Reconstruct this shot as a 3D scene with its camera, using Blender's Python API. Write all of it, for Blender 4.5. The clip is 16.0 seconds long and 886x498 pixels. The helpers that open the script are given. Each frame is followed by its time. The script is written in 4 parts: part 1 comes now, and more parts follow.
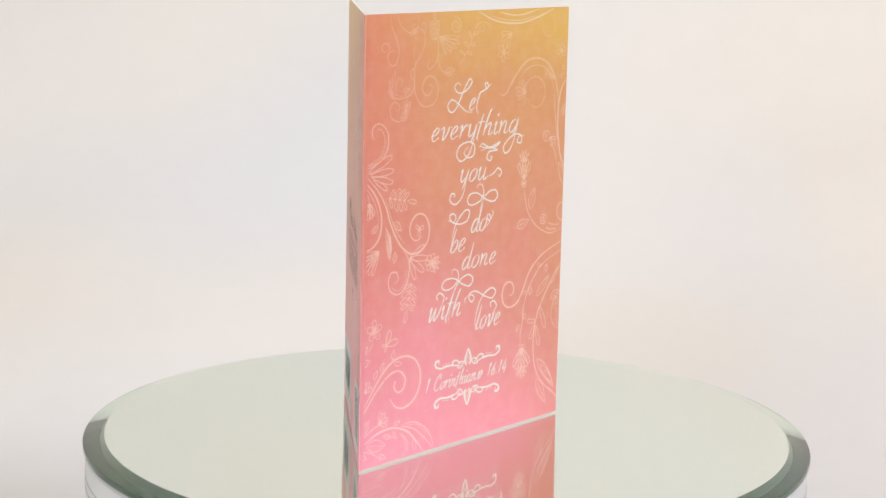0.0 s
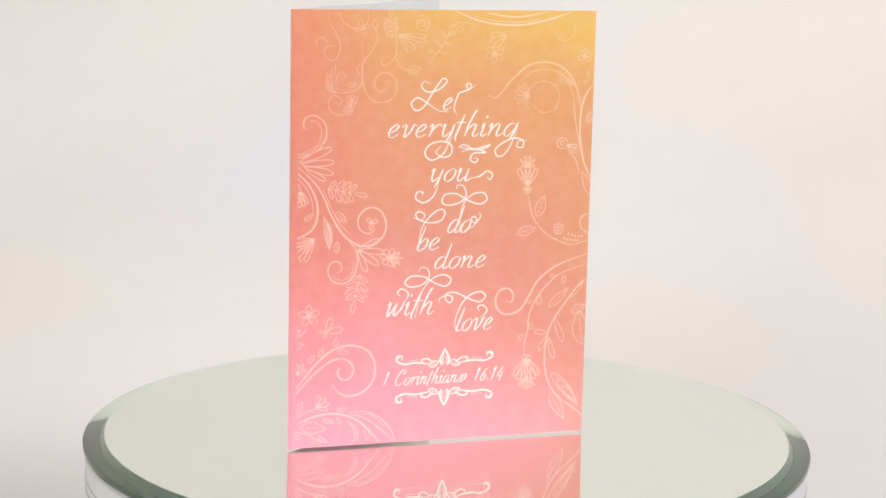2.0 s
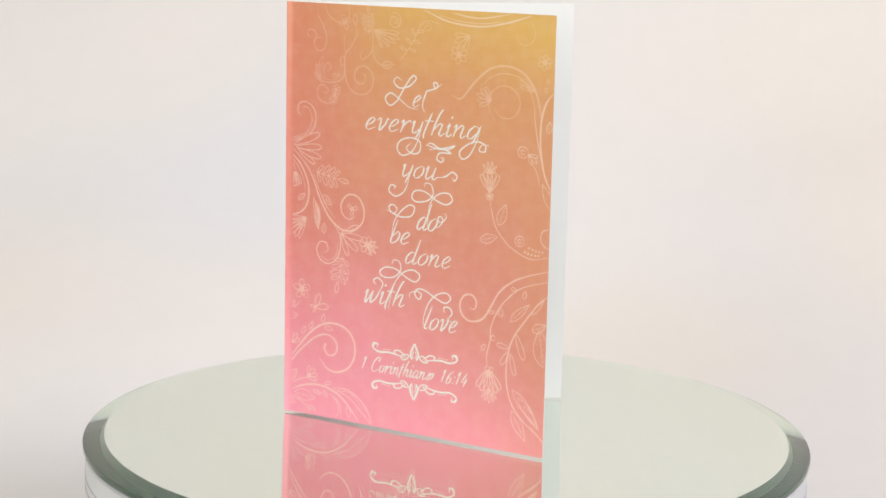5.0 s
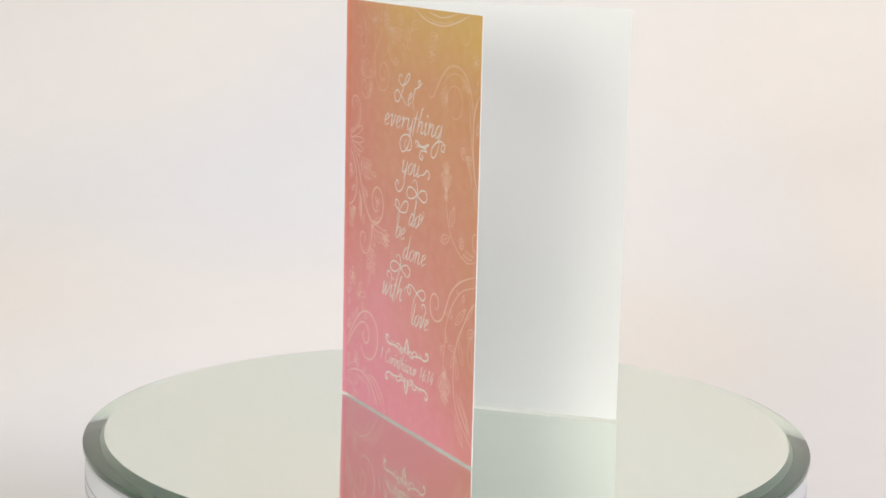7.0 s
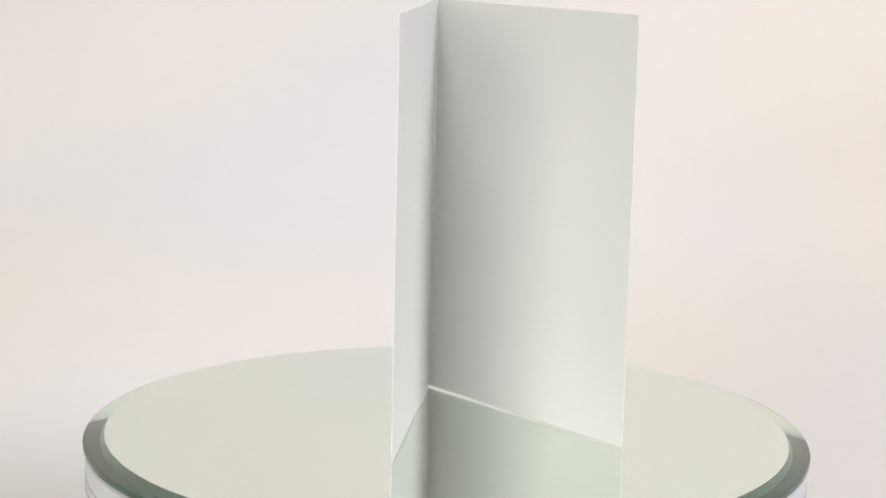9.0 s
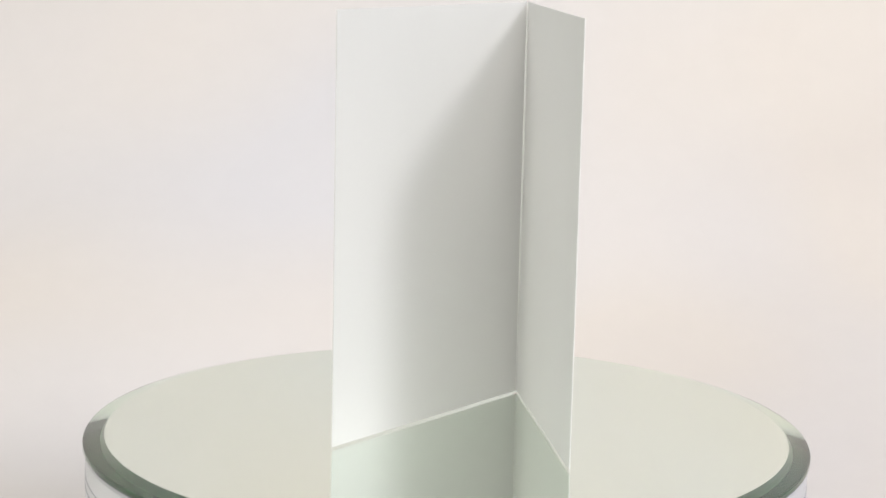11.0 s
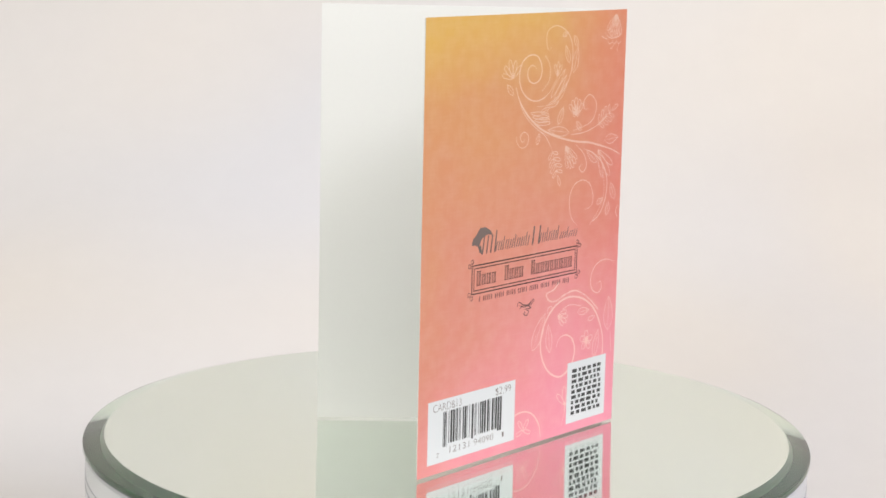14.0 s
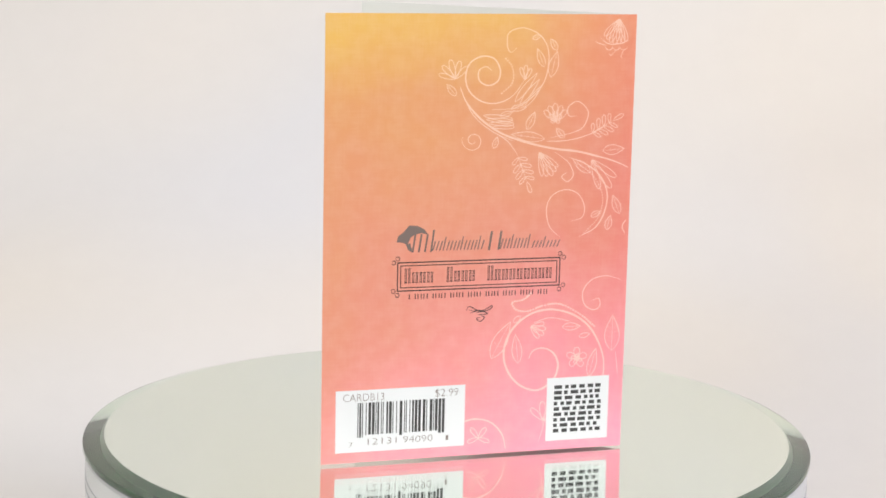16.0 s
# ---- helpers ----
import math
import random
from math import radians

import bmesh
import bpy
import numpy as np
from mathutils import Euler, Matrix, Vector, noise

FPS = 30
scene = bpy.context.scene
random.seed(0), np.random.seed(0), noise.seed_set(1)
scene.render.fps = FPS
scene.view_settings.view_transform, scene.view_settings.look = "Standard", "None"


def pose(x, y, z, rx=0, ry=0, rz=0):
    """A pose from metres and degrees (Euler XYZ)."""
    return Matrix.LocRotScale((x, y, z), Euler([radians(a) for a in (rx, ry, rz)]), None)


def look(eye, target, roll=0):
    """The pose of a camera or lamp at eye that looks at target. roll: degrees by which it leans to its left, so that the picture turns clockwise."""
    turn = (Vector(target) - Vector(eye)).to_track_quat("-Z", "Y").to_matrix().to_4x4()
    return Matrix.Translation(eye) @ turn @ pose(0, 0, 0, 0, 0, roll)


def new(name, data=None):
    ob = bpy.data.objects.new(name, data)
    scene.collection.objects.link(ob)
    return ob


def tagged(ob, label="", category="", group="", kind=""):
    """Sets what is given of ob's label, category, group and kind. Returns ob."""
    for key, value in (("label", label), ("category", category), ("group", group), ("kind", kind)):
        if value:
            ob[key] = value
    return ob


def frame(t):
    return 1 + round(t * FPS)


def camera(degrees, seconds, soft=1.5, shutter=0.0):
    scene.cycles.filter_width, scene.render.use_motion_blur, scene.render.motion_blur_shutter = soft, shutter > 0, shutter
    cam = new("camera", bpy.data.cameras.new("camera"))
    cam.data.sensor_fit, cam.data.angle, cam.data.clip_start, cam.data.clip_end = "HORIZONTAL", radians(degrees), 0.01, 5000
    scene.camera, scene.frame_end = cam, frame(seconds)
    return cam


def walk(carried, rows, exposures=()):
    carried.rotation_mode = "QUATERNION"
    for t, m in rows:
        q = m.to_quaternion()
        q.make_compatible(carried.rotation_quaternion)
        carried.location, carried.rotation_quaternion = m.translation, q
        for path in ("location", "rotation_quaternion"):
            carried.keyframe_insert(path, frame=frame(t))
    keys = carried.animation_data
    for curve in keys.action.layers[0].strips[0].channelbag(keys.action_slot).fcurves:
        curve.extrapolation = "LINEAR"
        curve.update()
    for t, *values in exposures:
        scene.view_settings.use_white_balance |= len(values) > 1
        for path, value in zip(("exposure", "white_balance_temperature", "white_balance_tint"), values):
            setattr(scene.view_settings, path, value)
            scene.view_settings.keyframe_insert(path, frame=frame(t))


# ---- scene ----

# All lengths in metres. The mirror's upper face lies at TOP; the turntable's axis is x = y = 0.
TOP = 0.85
cam = camera(26.617, 16.0, soft=1.7)
EYE = (0.0, -0.7726, TOP + 0.21775)
LEAN = 1.279
AIM = (EYE[0] - 0.00414, EYE[1] + 0.98392, EYE[2] - 0.17857)
walk(cam, [(0.0, look(EYE, AIM, LEAN)), (16.0, look(EYE, AIM, LEAN))])

# ---- light: softboxes right, left and over the backdrop, plus an added side fill ----
world = bpy.data.worlds.new("studio")
scene.world = world
world.use_nodes = True
world.node_tree.nodes["Background"].inputs[0].default_value = (0.9, 0.93, 1.0, 1)
world.node_tree.nodes["Background"].inputs[1].default_value = 0.006
scene.view_settings.exposure = 3.25


def softbox(name, eye, target, size, watts, colour):
    lamp = bpy.data.lights.new(name, "AREA")
    lamp.shape, lamp.size, lamp.energy, lamp.color = "SQUARE", size, watts, colour
    ob = new(name, lamp)
    ob.matrix_world = look(eye, target)
    return ob


MID = (0, 0, TOP + 0.08)
softbox("key_softbox", (1.0, -0.75, TOP + 1.2), MID, 0.40, 1.5, (0.96, 0.95, 1.0))
softbox("fill_softbox", (-1.0, -1.5, TOP + 0.55), MID, 0.9, 1.75, (1.0, 0.99, 0.89))
# added broad lamp that lifts the right-facing leaves; no such source is known
softbox("added_side_fill", (1.4, -1.1, TOP + 0.80), MID, 1.2, 0.8, (0.98, 0.955, 1.0))
softbox("background_softbox", (0.05, -0.6, TOP + 1.6), (0.0, 0.34, TOP - 0.1), 1.3, 3.35, (1.0, 0.955, 0.935))






# ---- materials ----
def material(name):
    m = bpy.data.materials.new(name)
    m.use_nodes = True
    return m, m.node_tree.nodes, m.node_tree.links, m.node_tree.nodes["Principled BSDF"]


def plain(name, colour, rough=0.5, metal=0.0, grain=0.0, scale=300.0, bump=0.0):
    m, n, l, b = material(name)
    b.inputs["Roughness"].default_value = rough
    b.inputs["Metallic"].default_value = metal
    b.inputs["Base Color"].default_value = (*colour, 1)
    if grain or bump:
        co = n.new("ShaderNodeTexCoord")
        tex = n.new("ShaderNodeTexNoise")
        tex.inputs["Scale"].default_value, tex.inputs["Detail"].default_value = scale, 4
        l.new(co.outputs["Object"], tex.inputs["Vector"])
        big = n.new("ShaderNodeTexNoise")
        big.inputs["Scale"].default_value, big.inputs["Detail"].default_value = scale / 40, 2
        l.new(co.outputs["Object"], big.inputs["Vector"])
        add = n.new("ShaderNodeMath")
        add.operation = "ADD"
        l.new(tex.outputs["Fac"], add.inputs[0])
        l.new(big.outputs["Fac"], add.inputs[1])
        ramp = n.new("ShaderNodeMapRange")
        ramp.inputs[1].default_value, ramp.inputs[2].default_value = 0.6, 1.4
        ramp.inputs[3].default_value, ramp.inputs[4].default_value = 1 - grain, 1
        l.new(add.outputs[0], ramp.inputs[0])
        mul = n.new("ShaderNodeVectorMath")
        mul.operation = "SCALE"
        mul.inputs[0].default_value = colour
        l.new(ramp.outputs[0], mul.inputs["Scale"])
        l.new(mul.outputs[0], b.inputs["Base Color"])
        if bump:
            bp = n.new("ShaderNodeBump")
            bp.inputs["Strength"].default_value, bp.inputs["Distance"].default_value = bump, 0.0004
            l.new(tex.outputs["Fac"], bp.inputs["Height"])
            l.new(bp.outputs[0], b.inputs["Normal"])
    return m


def print_ink(name, lift):
    """The card's printed wash of yellow, coral and pink; lift: how far the paper's white shows through."""
    m, n, l, b = material(name)
    co = n.new("ShaderNodeTexCoord")
    sep = n.new("ShaderNodeSeparateXYZ")
    l.new(co.outputs["Object"], sep.inputs[0])
    cloud = n.new("ShaderNodeTexNoise")
    cloud.inputs["Scale"].default_value, cloud.inputs["Detail"].default_value, cloud.inputs["Roughness"].default_value = 34, 8, 0.68
    l.new(co.outputs["Object"], cloud.inputs["Vector"])

    def calc(op, a, c, d=None):
        k = n.new("ShaderNodeMath")
        k.operation = op
        for i, v in enumerate((a, c, d)):
            if v is None:
                continue
            if isinstance(v, (int, float)):
                k.inputs[i].default_value = v
            else:
                l.new(v, k.inputs[i])
        return k.outputs[0]

    patch = n.new("ShaderNodeTexNoise")
    patch.inputs["Scale"].default_value, patch.inputs["Detail"].default_value, patch.inputs["Distortion"].default_value = 13, 3, 0.6
    l.new(co.outputs["Object"], patch.inputs["Vector"])
    wob = calc("ADD", calc("MULTIPLY_ADD", cloud.outputs["Fac"], 0.030, -0.015), calc("MULTIPLY_ADD", patch.outputs["Fac"], 0.080, -0.040))
    side = calc("ABSOLUTE", sep.outputs["X"], 0.0)
    high = calc("ADD", sep.outputs["Z"], wob)
    # the wash runs diagonally: pink low, coral in the middle and along the fold, yellow at the upper free corner
    t = calc("ADD", high, calc("MULTIPLY", side, 0.40))
    ramp = n.new("ShaderNodeValToRGB")
    cr = ramp.color_ramp
    stops = ((0.0, PINK), (0.22, PINK_MID), (0.47, CORAL), (0.78, ORANGE), (0.98, YELLOW))
    while len(cr.elements) < len(stops):
        cr.elements.new(0.5)
    for e, (p, c) in zip(cr.elements, stops):
        e.position, e.color = p, (*c, 1)
    l.new(calc("DIVIDE", t, 0.225), ramp.inputs[0])
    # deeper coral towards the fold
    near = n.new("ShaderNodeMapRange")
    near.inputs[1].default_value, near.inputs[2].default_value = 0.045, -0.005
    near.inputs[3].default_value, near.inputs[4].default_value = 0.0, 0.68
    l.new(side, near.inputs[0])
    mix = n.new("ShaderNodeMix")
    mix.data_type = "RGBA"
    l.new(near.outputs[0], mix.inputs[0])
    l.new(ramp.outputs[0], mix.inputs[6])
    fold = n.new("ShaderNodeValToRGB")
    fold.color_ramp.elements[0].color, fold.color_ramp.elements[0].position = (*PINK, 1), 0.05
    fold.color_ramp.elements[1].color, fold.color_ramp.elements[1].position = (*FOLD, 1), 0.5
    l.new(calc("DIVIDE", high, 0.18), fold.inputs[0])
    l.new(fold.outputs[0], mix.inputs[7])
    # fine mottling of the ink
    fine = n.new("ShaderNodeTexNoise")
    fine.inputs["Scale"].default_value, fine.inputs["Detail"].default_value = 170, 8
    l.new(co.outputs["Object"], fine.inputs["Vector"])
    # the printed linen grain: short threads across and up
    weave = 0.0
    for stretch in ((110, 1, 1500), (1500, 1, 110)):
        thread, pull = n.new("ShaderNodeTexNoise"), n.new("ShaderNodeVectorMath")
        pull.operation = "MULTIPLY"
        pull.inputs[1].default_value = stretch
        l.new(co.outputs["Object"], pull.inputs[0])
        l.new(pull.outputs[0], thread.inputs["Vector"])
        thread.inputs["Scale"].default_value, thread.inputs["Detail"].default_value = 1.0, 1
        weave = calc("MULTIPLY_ADD", thread.outputs["Fac"], 0.07, weave)
    amount = calc("ADD", calc("MULTIPLY_ADD", fine.outputs["Fac"], 0.24, lift - 0.16), weave)
    clamp = calc("MAXIMUM", amount, 0.0)
    out = n.new("ShaderNodeMix")
    out.data_type = "RGBA"
    l.new(clamp, out.inputs[0])
    l.new(mix.outputs[2], out.inputs[6])
    out.inputs[7].default_value = (0.80, 0.65, 0.56, 1)
    l.new(out.outputs[2], b.inputs["Base Color"])
    b.inputs["Roughness"].default_value = 0.38
    b.inputs["Specular IOR Level"].default_value = 0.6
    return m


PINK, PINK_MID, CORAL = (0.725, 0.245, 0.335), (0.70, 0.236, 0.275), (0.585, 0.215, 0.155)
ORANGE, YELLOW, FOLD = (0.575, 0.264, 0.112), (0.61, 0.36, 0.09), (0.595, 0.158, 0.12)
INK = print_ink("printed wash", 0.0)
VINE = print_ink("pale vine print", 0.46)
VINE_FAINT = print_ink("faint vine print", 0.25)
PAPER = plain("white card stock", (0.625, 0.622, 0.615), 0.55, grain=0.02, scale=900)
WHITE_INK = plain("white print", (0.68, 0.64, 0.61), 0.45)
LABEL = plain("white label", (0.60, 0.605, 0.63), 0.45)
BLACK = plain("black print", (0.035, 0.033, 0.035), 0.45)
GREY = plain("grey brown print", (0.15, 0.11, 0.10), 0.5)
BACKDROP = plain("white backdrop paper", (0.56, 0.525, 0.52), 0.85, grain=0.03, scale=60)
bn, bl = BACKDROP.node_tree.nodes, BACKDROP.node_tree.links
cast, where, tone = bn.new("ShaderNodeTexNoise"), bn.new("ShaderNodeTexCoord"), bn.new("ShaderNodeMix")
cast.inputs["Scale"].default_value, cast.inputs["Detail"].default_value = 3.2, 1
bl.new(where.outputs["Object"], cast.inputs["Vector"])
spread = bn.new("ShaderNodeMapRange")
spread.inputs[1].default_value, spread.inputs[2].default_value = 0.35, 0.65
bl.new(cast.outputs["Fac"], spread.inputs[0])
tone.data_type = "RGBA"
tone.inputs[6].default_value, tone.inputs[7].default_value = (0.562, 0.520, 0.490, 1), (0.520, 0.509, 0.532, 1)
bl.new(spread.outputs[0], tone.inputs[0])
for node in bn:
    if node.type == "VECT_MATH":
        bl.new(tone.outputs[2], node.inputs[0])
DRUM = plain("white plastic", (0.62, 0.62, 0.645), 0.35, grain=0.03, scale=200)
LINE = plain("grey seam", (0.30, 0.30, 0.33), 0.6)
WALL = plain("unseen sage green wall", (0.50, 0.56, 0.51), 0.9, grain=0.1, scale=20)
SILVER = plain("mirror silver", (0.905, 0.96, 0.895), 0.0, 1.0)
# thin glass over the silver: clear, with a faint gloss of its own
GLASS, gn, gl, gb = material("clear glass")
gn.remove(gb)
clear, gloss, sheet = gn.new("ShaderNodeBsdfTransparent"), gn.new("ShaderNodeBsdfGlossy"), gn.new("ShaderNodeMixShader")
clear.inputs["Color"].default_value = (0.985, 0.995, 0.985, 1)
gloss.inputs["Roughness"].default_value = 0.0
sheet.inputs[0].default_value = 0.16
gl.new(clear.outputs[0], sheet.inputs[1])
gl.new(gloss.outputs[0], sheet.inputs[2])
gl.new(sheet.outputs[0], gn["Material Output"].inputs["Surface"])
# opaque colour for the rim's inner wall: paints the bevel's dark green reflection
BEVEL_REFLECTION = plain("painted dark green bevel reflection", (0.055, 0.11, 0.065), 0.3)
EDGE, en, el, eb = material("green bevelled glass")
eb.inputs["Base Color"].default_value = (0.82, 0.93, 0.84, 1)
eb.inputs["Roughness"].default_value = 0.0
eb.inputs["IOR"].default_value = 1.5
eb.inputs["Transmission Weight"].default_value = 0.98


# ---- building helpers ----
def mesh_of(name, verts, faces, mats, smooth=False):
    me = bpy.data.meshes.new(name)
    me.from_pydata(verts, [], faces)
    for m in mats if isinstance(mats, (list, tuple)) else (mats,):
        me.materials.append(m)
    if smooth:
        me.polygons.foreach_set("use_smooth", [True] * len(me.polygons))
    me.update()
    return me


def part(name, me, parent, label=""):
    ob = new(name, me)
    ob.parent = parent
    if label:
        tagged(ob, label)
    return ob


def lathe(profile, seg=192):
    """A closed ring of faces from (radius, height) pairs; a radius of 0 closes the end."""
    verts, faces, rings = [], [], []
    for r, z in profile:
        if r == 0:
            rings.append([len(verts)])
            verts.append((0, 0, z))
        else:
            rings.append(list(range(len(verts), len(verts) + seg)))
            verts += [(r * math.cos(2 * math.pi * k / seg), r * math.sin(2 * math.pi * k / seg), z) for k in range(seg)]
    for a, b in zip(rings, rings[1:]):
        for k in range(seg):
            j = (k + 1) % seg
            if len(a) == 1:
                faces.append((a[0], b[k], b[j]))
            elif len(b) == 1:
                faces.append((a[k], b[0], a[j]))
            else:
                faces.append((a[k], b[k], b[j], a[j]))
    return verts, faces


def box(x0, x1, y0, y1, z0, z1):
    v = [(x, y, z) for x in (x0, x1) for y in (y0, y1) for z in (z0, z1)]
    return v, [(0, 1, 3, 2), (4, 6, 7, 5), (0, 4, 5, 1), (2, 3, 7, 6), (0, 2, 6, 4), (1, 5, 7, 3)]


# ---- the studio ----
def studio():
    # unseen room, added with a tone set for bounce light and bevel reflections
    for name, dims in (("floor", (-2.5, 2.5, -2.6, 2.6, -0.05, 0)), ("ceiling", (-2.5, 2.5, -2.6, 2.6, 2.7, 2.75)),
                       ("wall_north", (-2.5, 2.5, 2.5, 2.6, 0, 2.7)), ("wall_south", (-2.5, 2.5, -2.7, -2.6, 0, 2.7)),
                       ("wall_west", (-2.6, -2.5, -2.6, 2.6, 0, 2.7)), ("wall_east", (2.5, 2.6, -2.6, 2.6, 0, 2.7))):
        v, f = box(*dims)
        tagged(new(name, mesh_of(name, v, f, WALL)), "unseen sage green " + name.split("_")[0], "room", kind="structure")
    table = tagged(new("table"), "white table under the backdrop paper", "table")
    v, f = box(-0.95, 0.95, -0.5, 1.0, 0.715, 0.745)
    part("tabletop", mesh_of("tabletop", v, f, DRUM), table)
    leg = mesh_of("leg", *box(-0.025, 0.025, -0.025, 0.025, 0, 0.715), DRUM)
    for x in (-0.88, 0.88):
        for y in (-0.43, 0.93):
            part("leg", leg, table).location = (x, y, 0)


def backdrop():
    """A white sheet that lies on the table and sweeps up behind it, with soft creases."""
    prof = [(-0.48 + 0.032 * k, 0.0) for k in range(20)]
    r, y0 = 0.49, 0.16
    prof += [(y0 + r * math.sin(a), r - r * math.cos(a)) for a in [math.pi / 2 * k / 30 for k in range(31)]]
    prof += [(y0 + r, r + 0.02 * k) for k in range(1, BACK_STEPS)]
    nx = 90
    verts, faces = [], []
    for i, (y, z) in enumerate(prof):
        for k in range(nx + 1):
            x = -0.92 + 1.84 * k / nx
            bend = 0.022 * noise.noise((x * 2.2 + i * 0.03, i * 0.05, 3.0)) + 0.006 * noise.noise((x * 6 + i * 0.09, i * 0.11, 9.0))
            for slant, mid, wide, deep in ((0.55, 0.31, 0.06, 0.016), (0.7, 0.62, 0.09, -0.018), (-0.4, 0.50, 0.10, 0.014)):
                away = (z + y * 0.6 - slant * x - mid) / wide
                bend += deep * math.tanh(away) * math.exp(-0.12 * away * away)
            lift = min(1, max(0, (y - 0.2) / 0.15))
            verts.append((x, y - bend * lift, 0.7465 + z + abs(bend) * 0.3 * lift))
    for i in range(len(prof) - 1):
        for k in range(nx):
            a = i * (nx + 1) + k
            faces.append((a, a + 1, a + nx + 2, a + nx + 1))
    me = mesh_of("backdrop", verts, faces, BACKDROP, True)
    ob = tagged(new("backdrop", me), "seamless white paper sweep behind the turntable", "backdrop", kind="structure")
    sol = ob.modifiers.new("thick", "SOLIDIFY")
    sol.thickness, sol.offset = 0.0012, -1


def turntable():
    base = tagged(new("turntable"), "round white turntable base under the mirror", "turntable")
    base.location = (0, DISC_Y, 0.7475)
    h = TOP - GLASS_T - 0.0006 - 0.7475
    v, f = lathe([(0, 0), (R_DRUM - 0.002, 0), (R_DRUM, 0.002), (R_DRUM, h - 0.0015), (R_DRUM - 0.0015, h), (0, h)])
    part("drum", mesh_of("drum", v, f, DRUM), base)
    for z in (0.0105, 0.0150, 0.029):
        v, f = lathe([(R_DRUM - 0.001, h - z), (R_DRUM + 0.0002, h - z + 0.0001), (R_DRUM + 0.0002, h - z + 0.0004), (R_DRUM - 0.001, h - z + 0.0005)])
        part("seam", mesh_of("seam", v, f, LINE), base)


R_OUT, R_IN, R_DRUM, DISC_Y = 0.1537, 0.1448, 0.1527, 0.0053
GLASS_T, BEVEL, BACK_STEPS = 0.0047, 0.0022, 12
SILVER_Z = 0.0008


def mirror():
    plate = tagged(new("mirror_plate"), "round silver mirror plate, green at its slanted glass edge", "mirror")
    seg = 512
    v, f = lathe([(R_IN, 0), (R_OUT - 0.0002, -BEVEL), (R_OUT, -BEVEL - 0.0003), (R_OUT, -GLASS_T + 0.0004), (R_OUT - 0.0004, -GLASS_T), (R_IN, -GLASS_T), (R_IN, 0)], seg)
    me = mesh_of("rim", v, f, [EDGE, SILVER, BEVEL_REFLECTION])
    me.polygons.foreach_set("material_index", [0 if k < seg * 4 else 1 if k < seg * 5 else 2 for k in range(len(f))])
    part("rim", me, plate, "thick glass rim with a green bevelled edge")
    v, f = lathe([(0, 0), (R_IN - 0.00002, 0)], seg)
    part("glass", mesh_of("glass", v, f, GLASS), plate, "clear glass")
    v, f = lathe([(0, -SILVER_Z), (R_IN - 0.02, -SILVER_Z), (R_IN - 0.00002, -0.00002)], seg)
    part("silvering", mesh_of("silvering", v, f, SILVER, True), plate, "silver mirror coating")
    v, f = lathe([(0, 0), (R_OUT - 0.0006, 0), (R_OUT - 0.0006, -0.0004), (0, -0.0004)])
    silver = part("backing", mesh_of("backing", v, f, LINE), plate, "grey painted mirror backing")
    silver.location = (0, 0, -GLASS_T - 0.0001)
    plate.location = (0, DISC_Y, TOP)
    return plate


# ---- the card ----
BACK_END = 0.1263
SPINE, OPEN, W, H, THICK = (-0.0720, -0.01614), 46.05, 0.12715, 0.178, 0.00042


def smooth_line(pts, steps=10):
    """A Catmull-Rom curve through 2D points."""
    p = [Vector(q) for q in pts]
    p = [2 * p[0] - p[1]] + p + [2 * p[-1] - p[-2]]
    out = []
    for a, b, c, d in zip(p, p[1:], p[2:], p[3:]):
        for k in range(steps):
            s = k / steps
            out.append(0.5 * (2 * b + (c - a) * s + (2 * a - 5 * b + 4 * c - d) * s * s + (3 * b - a - 3 * c + d) * s ** 3))
    return out + [p[-2]]


# pen strokes of a slanted script hand: across and up, in units of the small letters' height
PEN = {}
PEN["e"] = 0.74, ((0.0, 0.32), (0.34, 0.5), (0.52, 0.82), (0.36, 1.0), (0.12, 0.7), (0.1, 0.25), (0.3, 0.0), (0.68, 0.25))
PEN["v"] = 0.84, ((0.0, 0.78), (0.12, 1.0), (0.22, 0.85), (0.3, 0.02), (0.56, 0.5), (0.64, 0.98), (0.88, 0.88))
PEN["r"] = 0.74, ((0.0, 0.75), (0.14, 1.0), (0.18, 0.6), (0.16, 0.0)), ((0.17, 0.4), (0.36, 0.84), (0.56, 1.0), (0.66, 0.82))
PEN["y"] = 0.86, ((0.0, 0.78), (0.12, 1.0), (0.14, 0.35), (0.28, 0.02), (0.58, 0.4)), ((0.66, 1.0), (0.62, 0.3), (0.5, -0.5))
PEN["t"] = 0.52, ((0.2, 1.75), (0.14, 0.9), (0.1, 0.0), (0.2, -0.35)), ((-0.12, 1.08), (0.16, 1.12), (0.5, 1.1))
PEN["h"] = 0.92, ((0.1, 0.0), (0.12, 1.0), (0.24, 1.9), (0.36, 2.05)), ((0.1, 0.4), (0.36, 0.92), (0.56, 0.9), (0.54, 0.2), (0.66, 0.0), (0.9, 0.25))
PEN["i"] = 0.46, ((0.0, 0.7), (0.12, 1.0), (0.12, 0.2), (0.24, 0.0), (0.46, 0.25)), ((0.12, 1.42), (0.14, 1.62))
PEN["n"] = 0.94, ((0.0, 0.75), (0.12, 1.0), (0.14, 0.6), (0.12, 0.0)), ((0.13, 0.42), (0.4, 0.96), (0.58, 0.85), (0.56, 0.18), (0.68, 0.0), (0.92, 0.25))
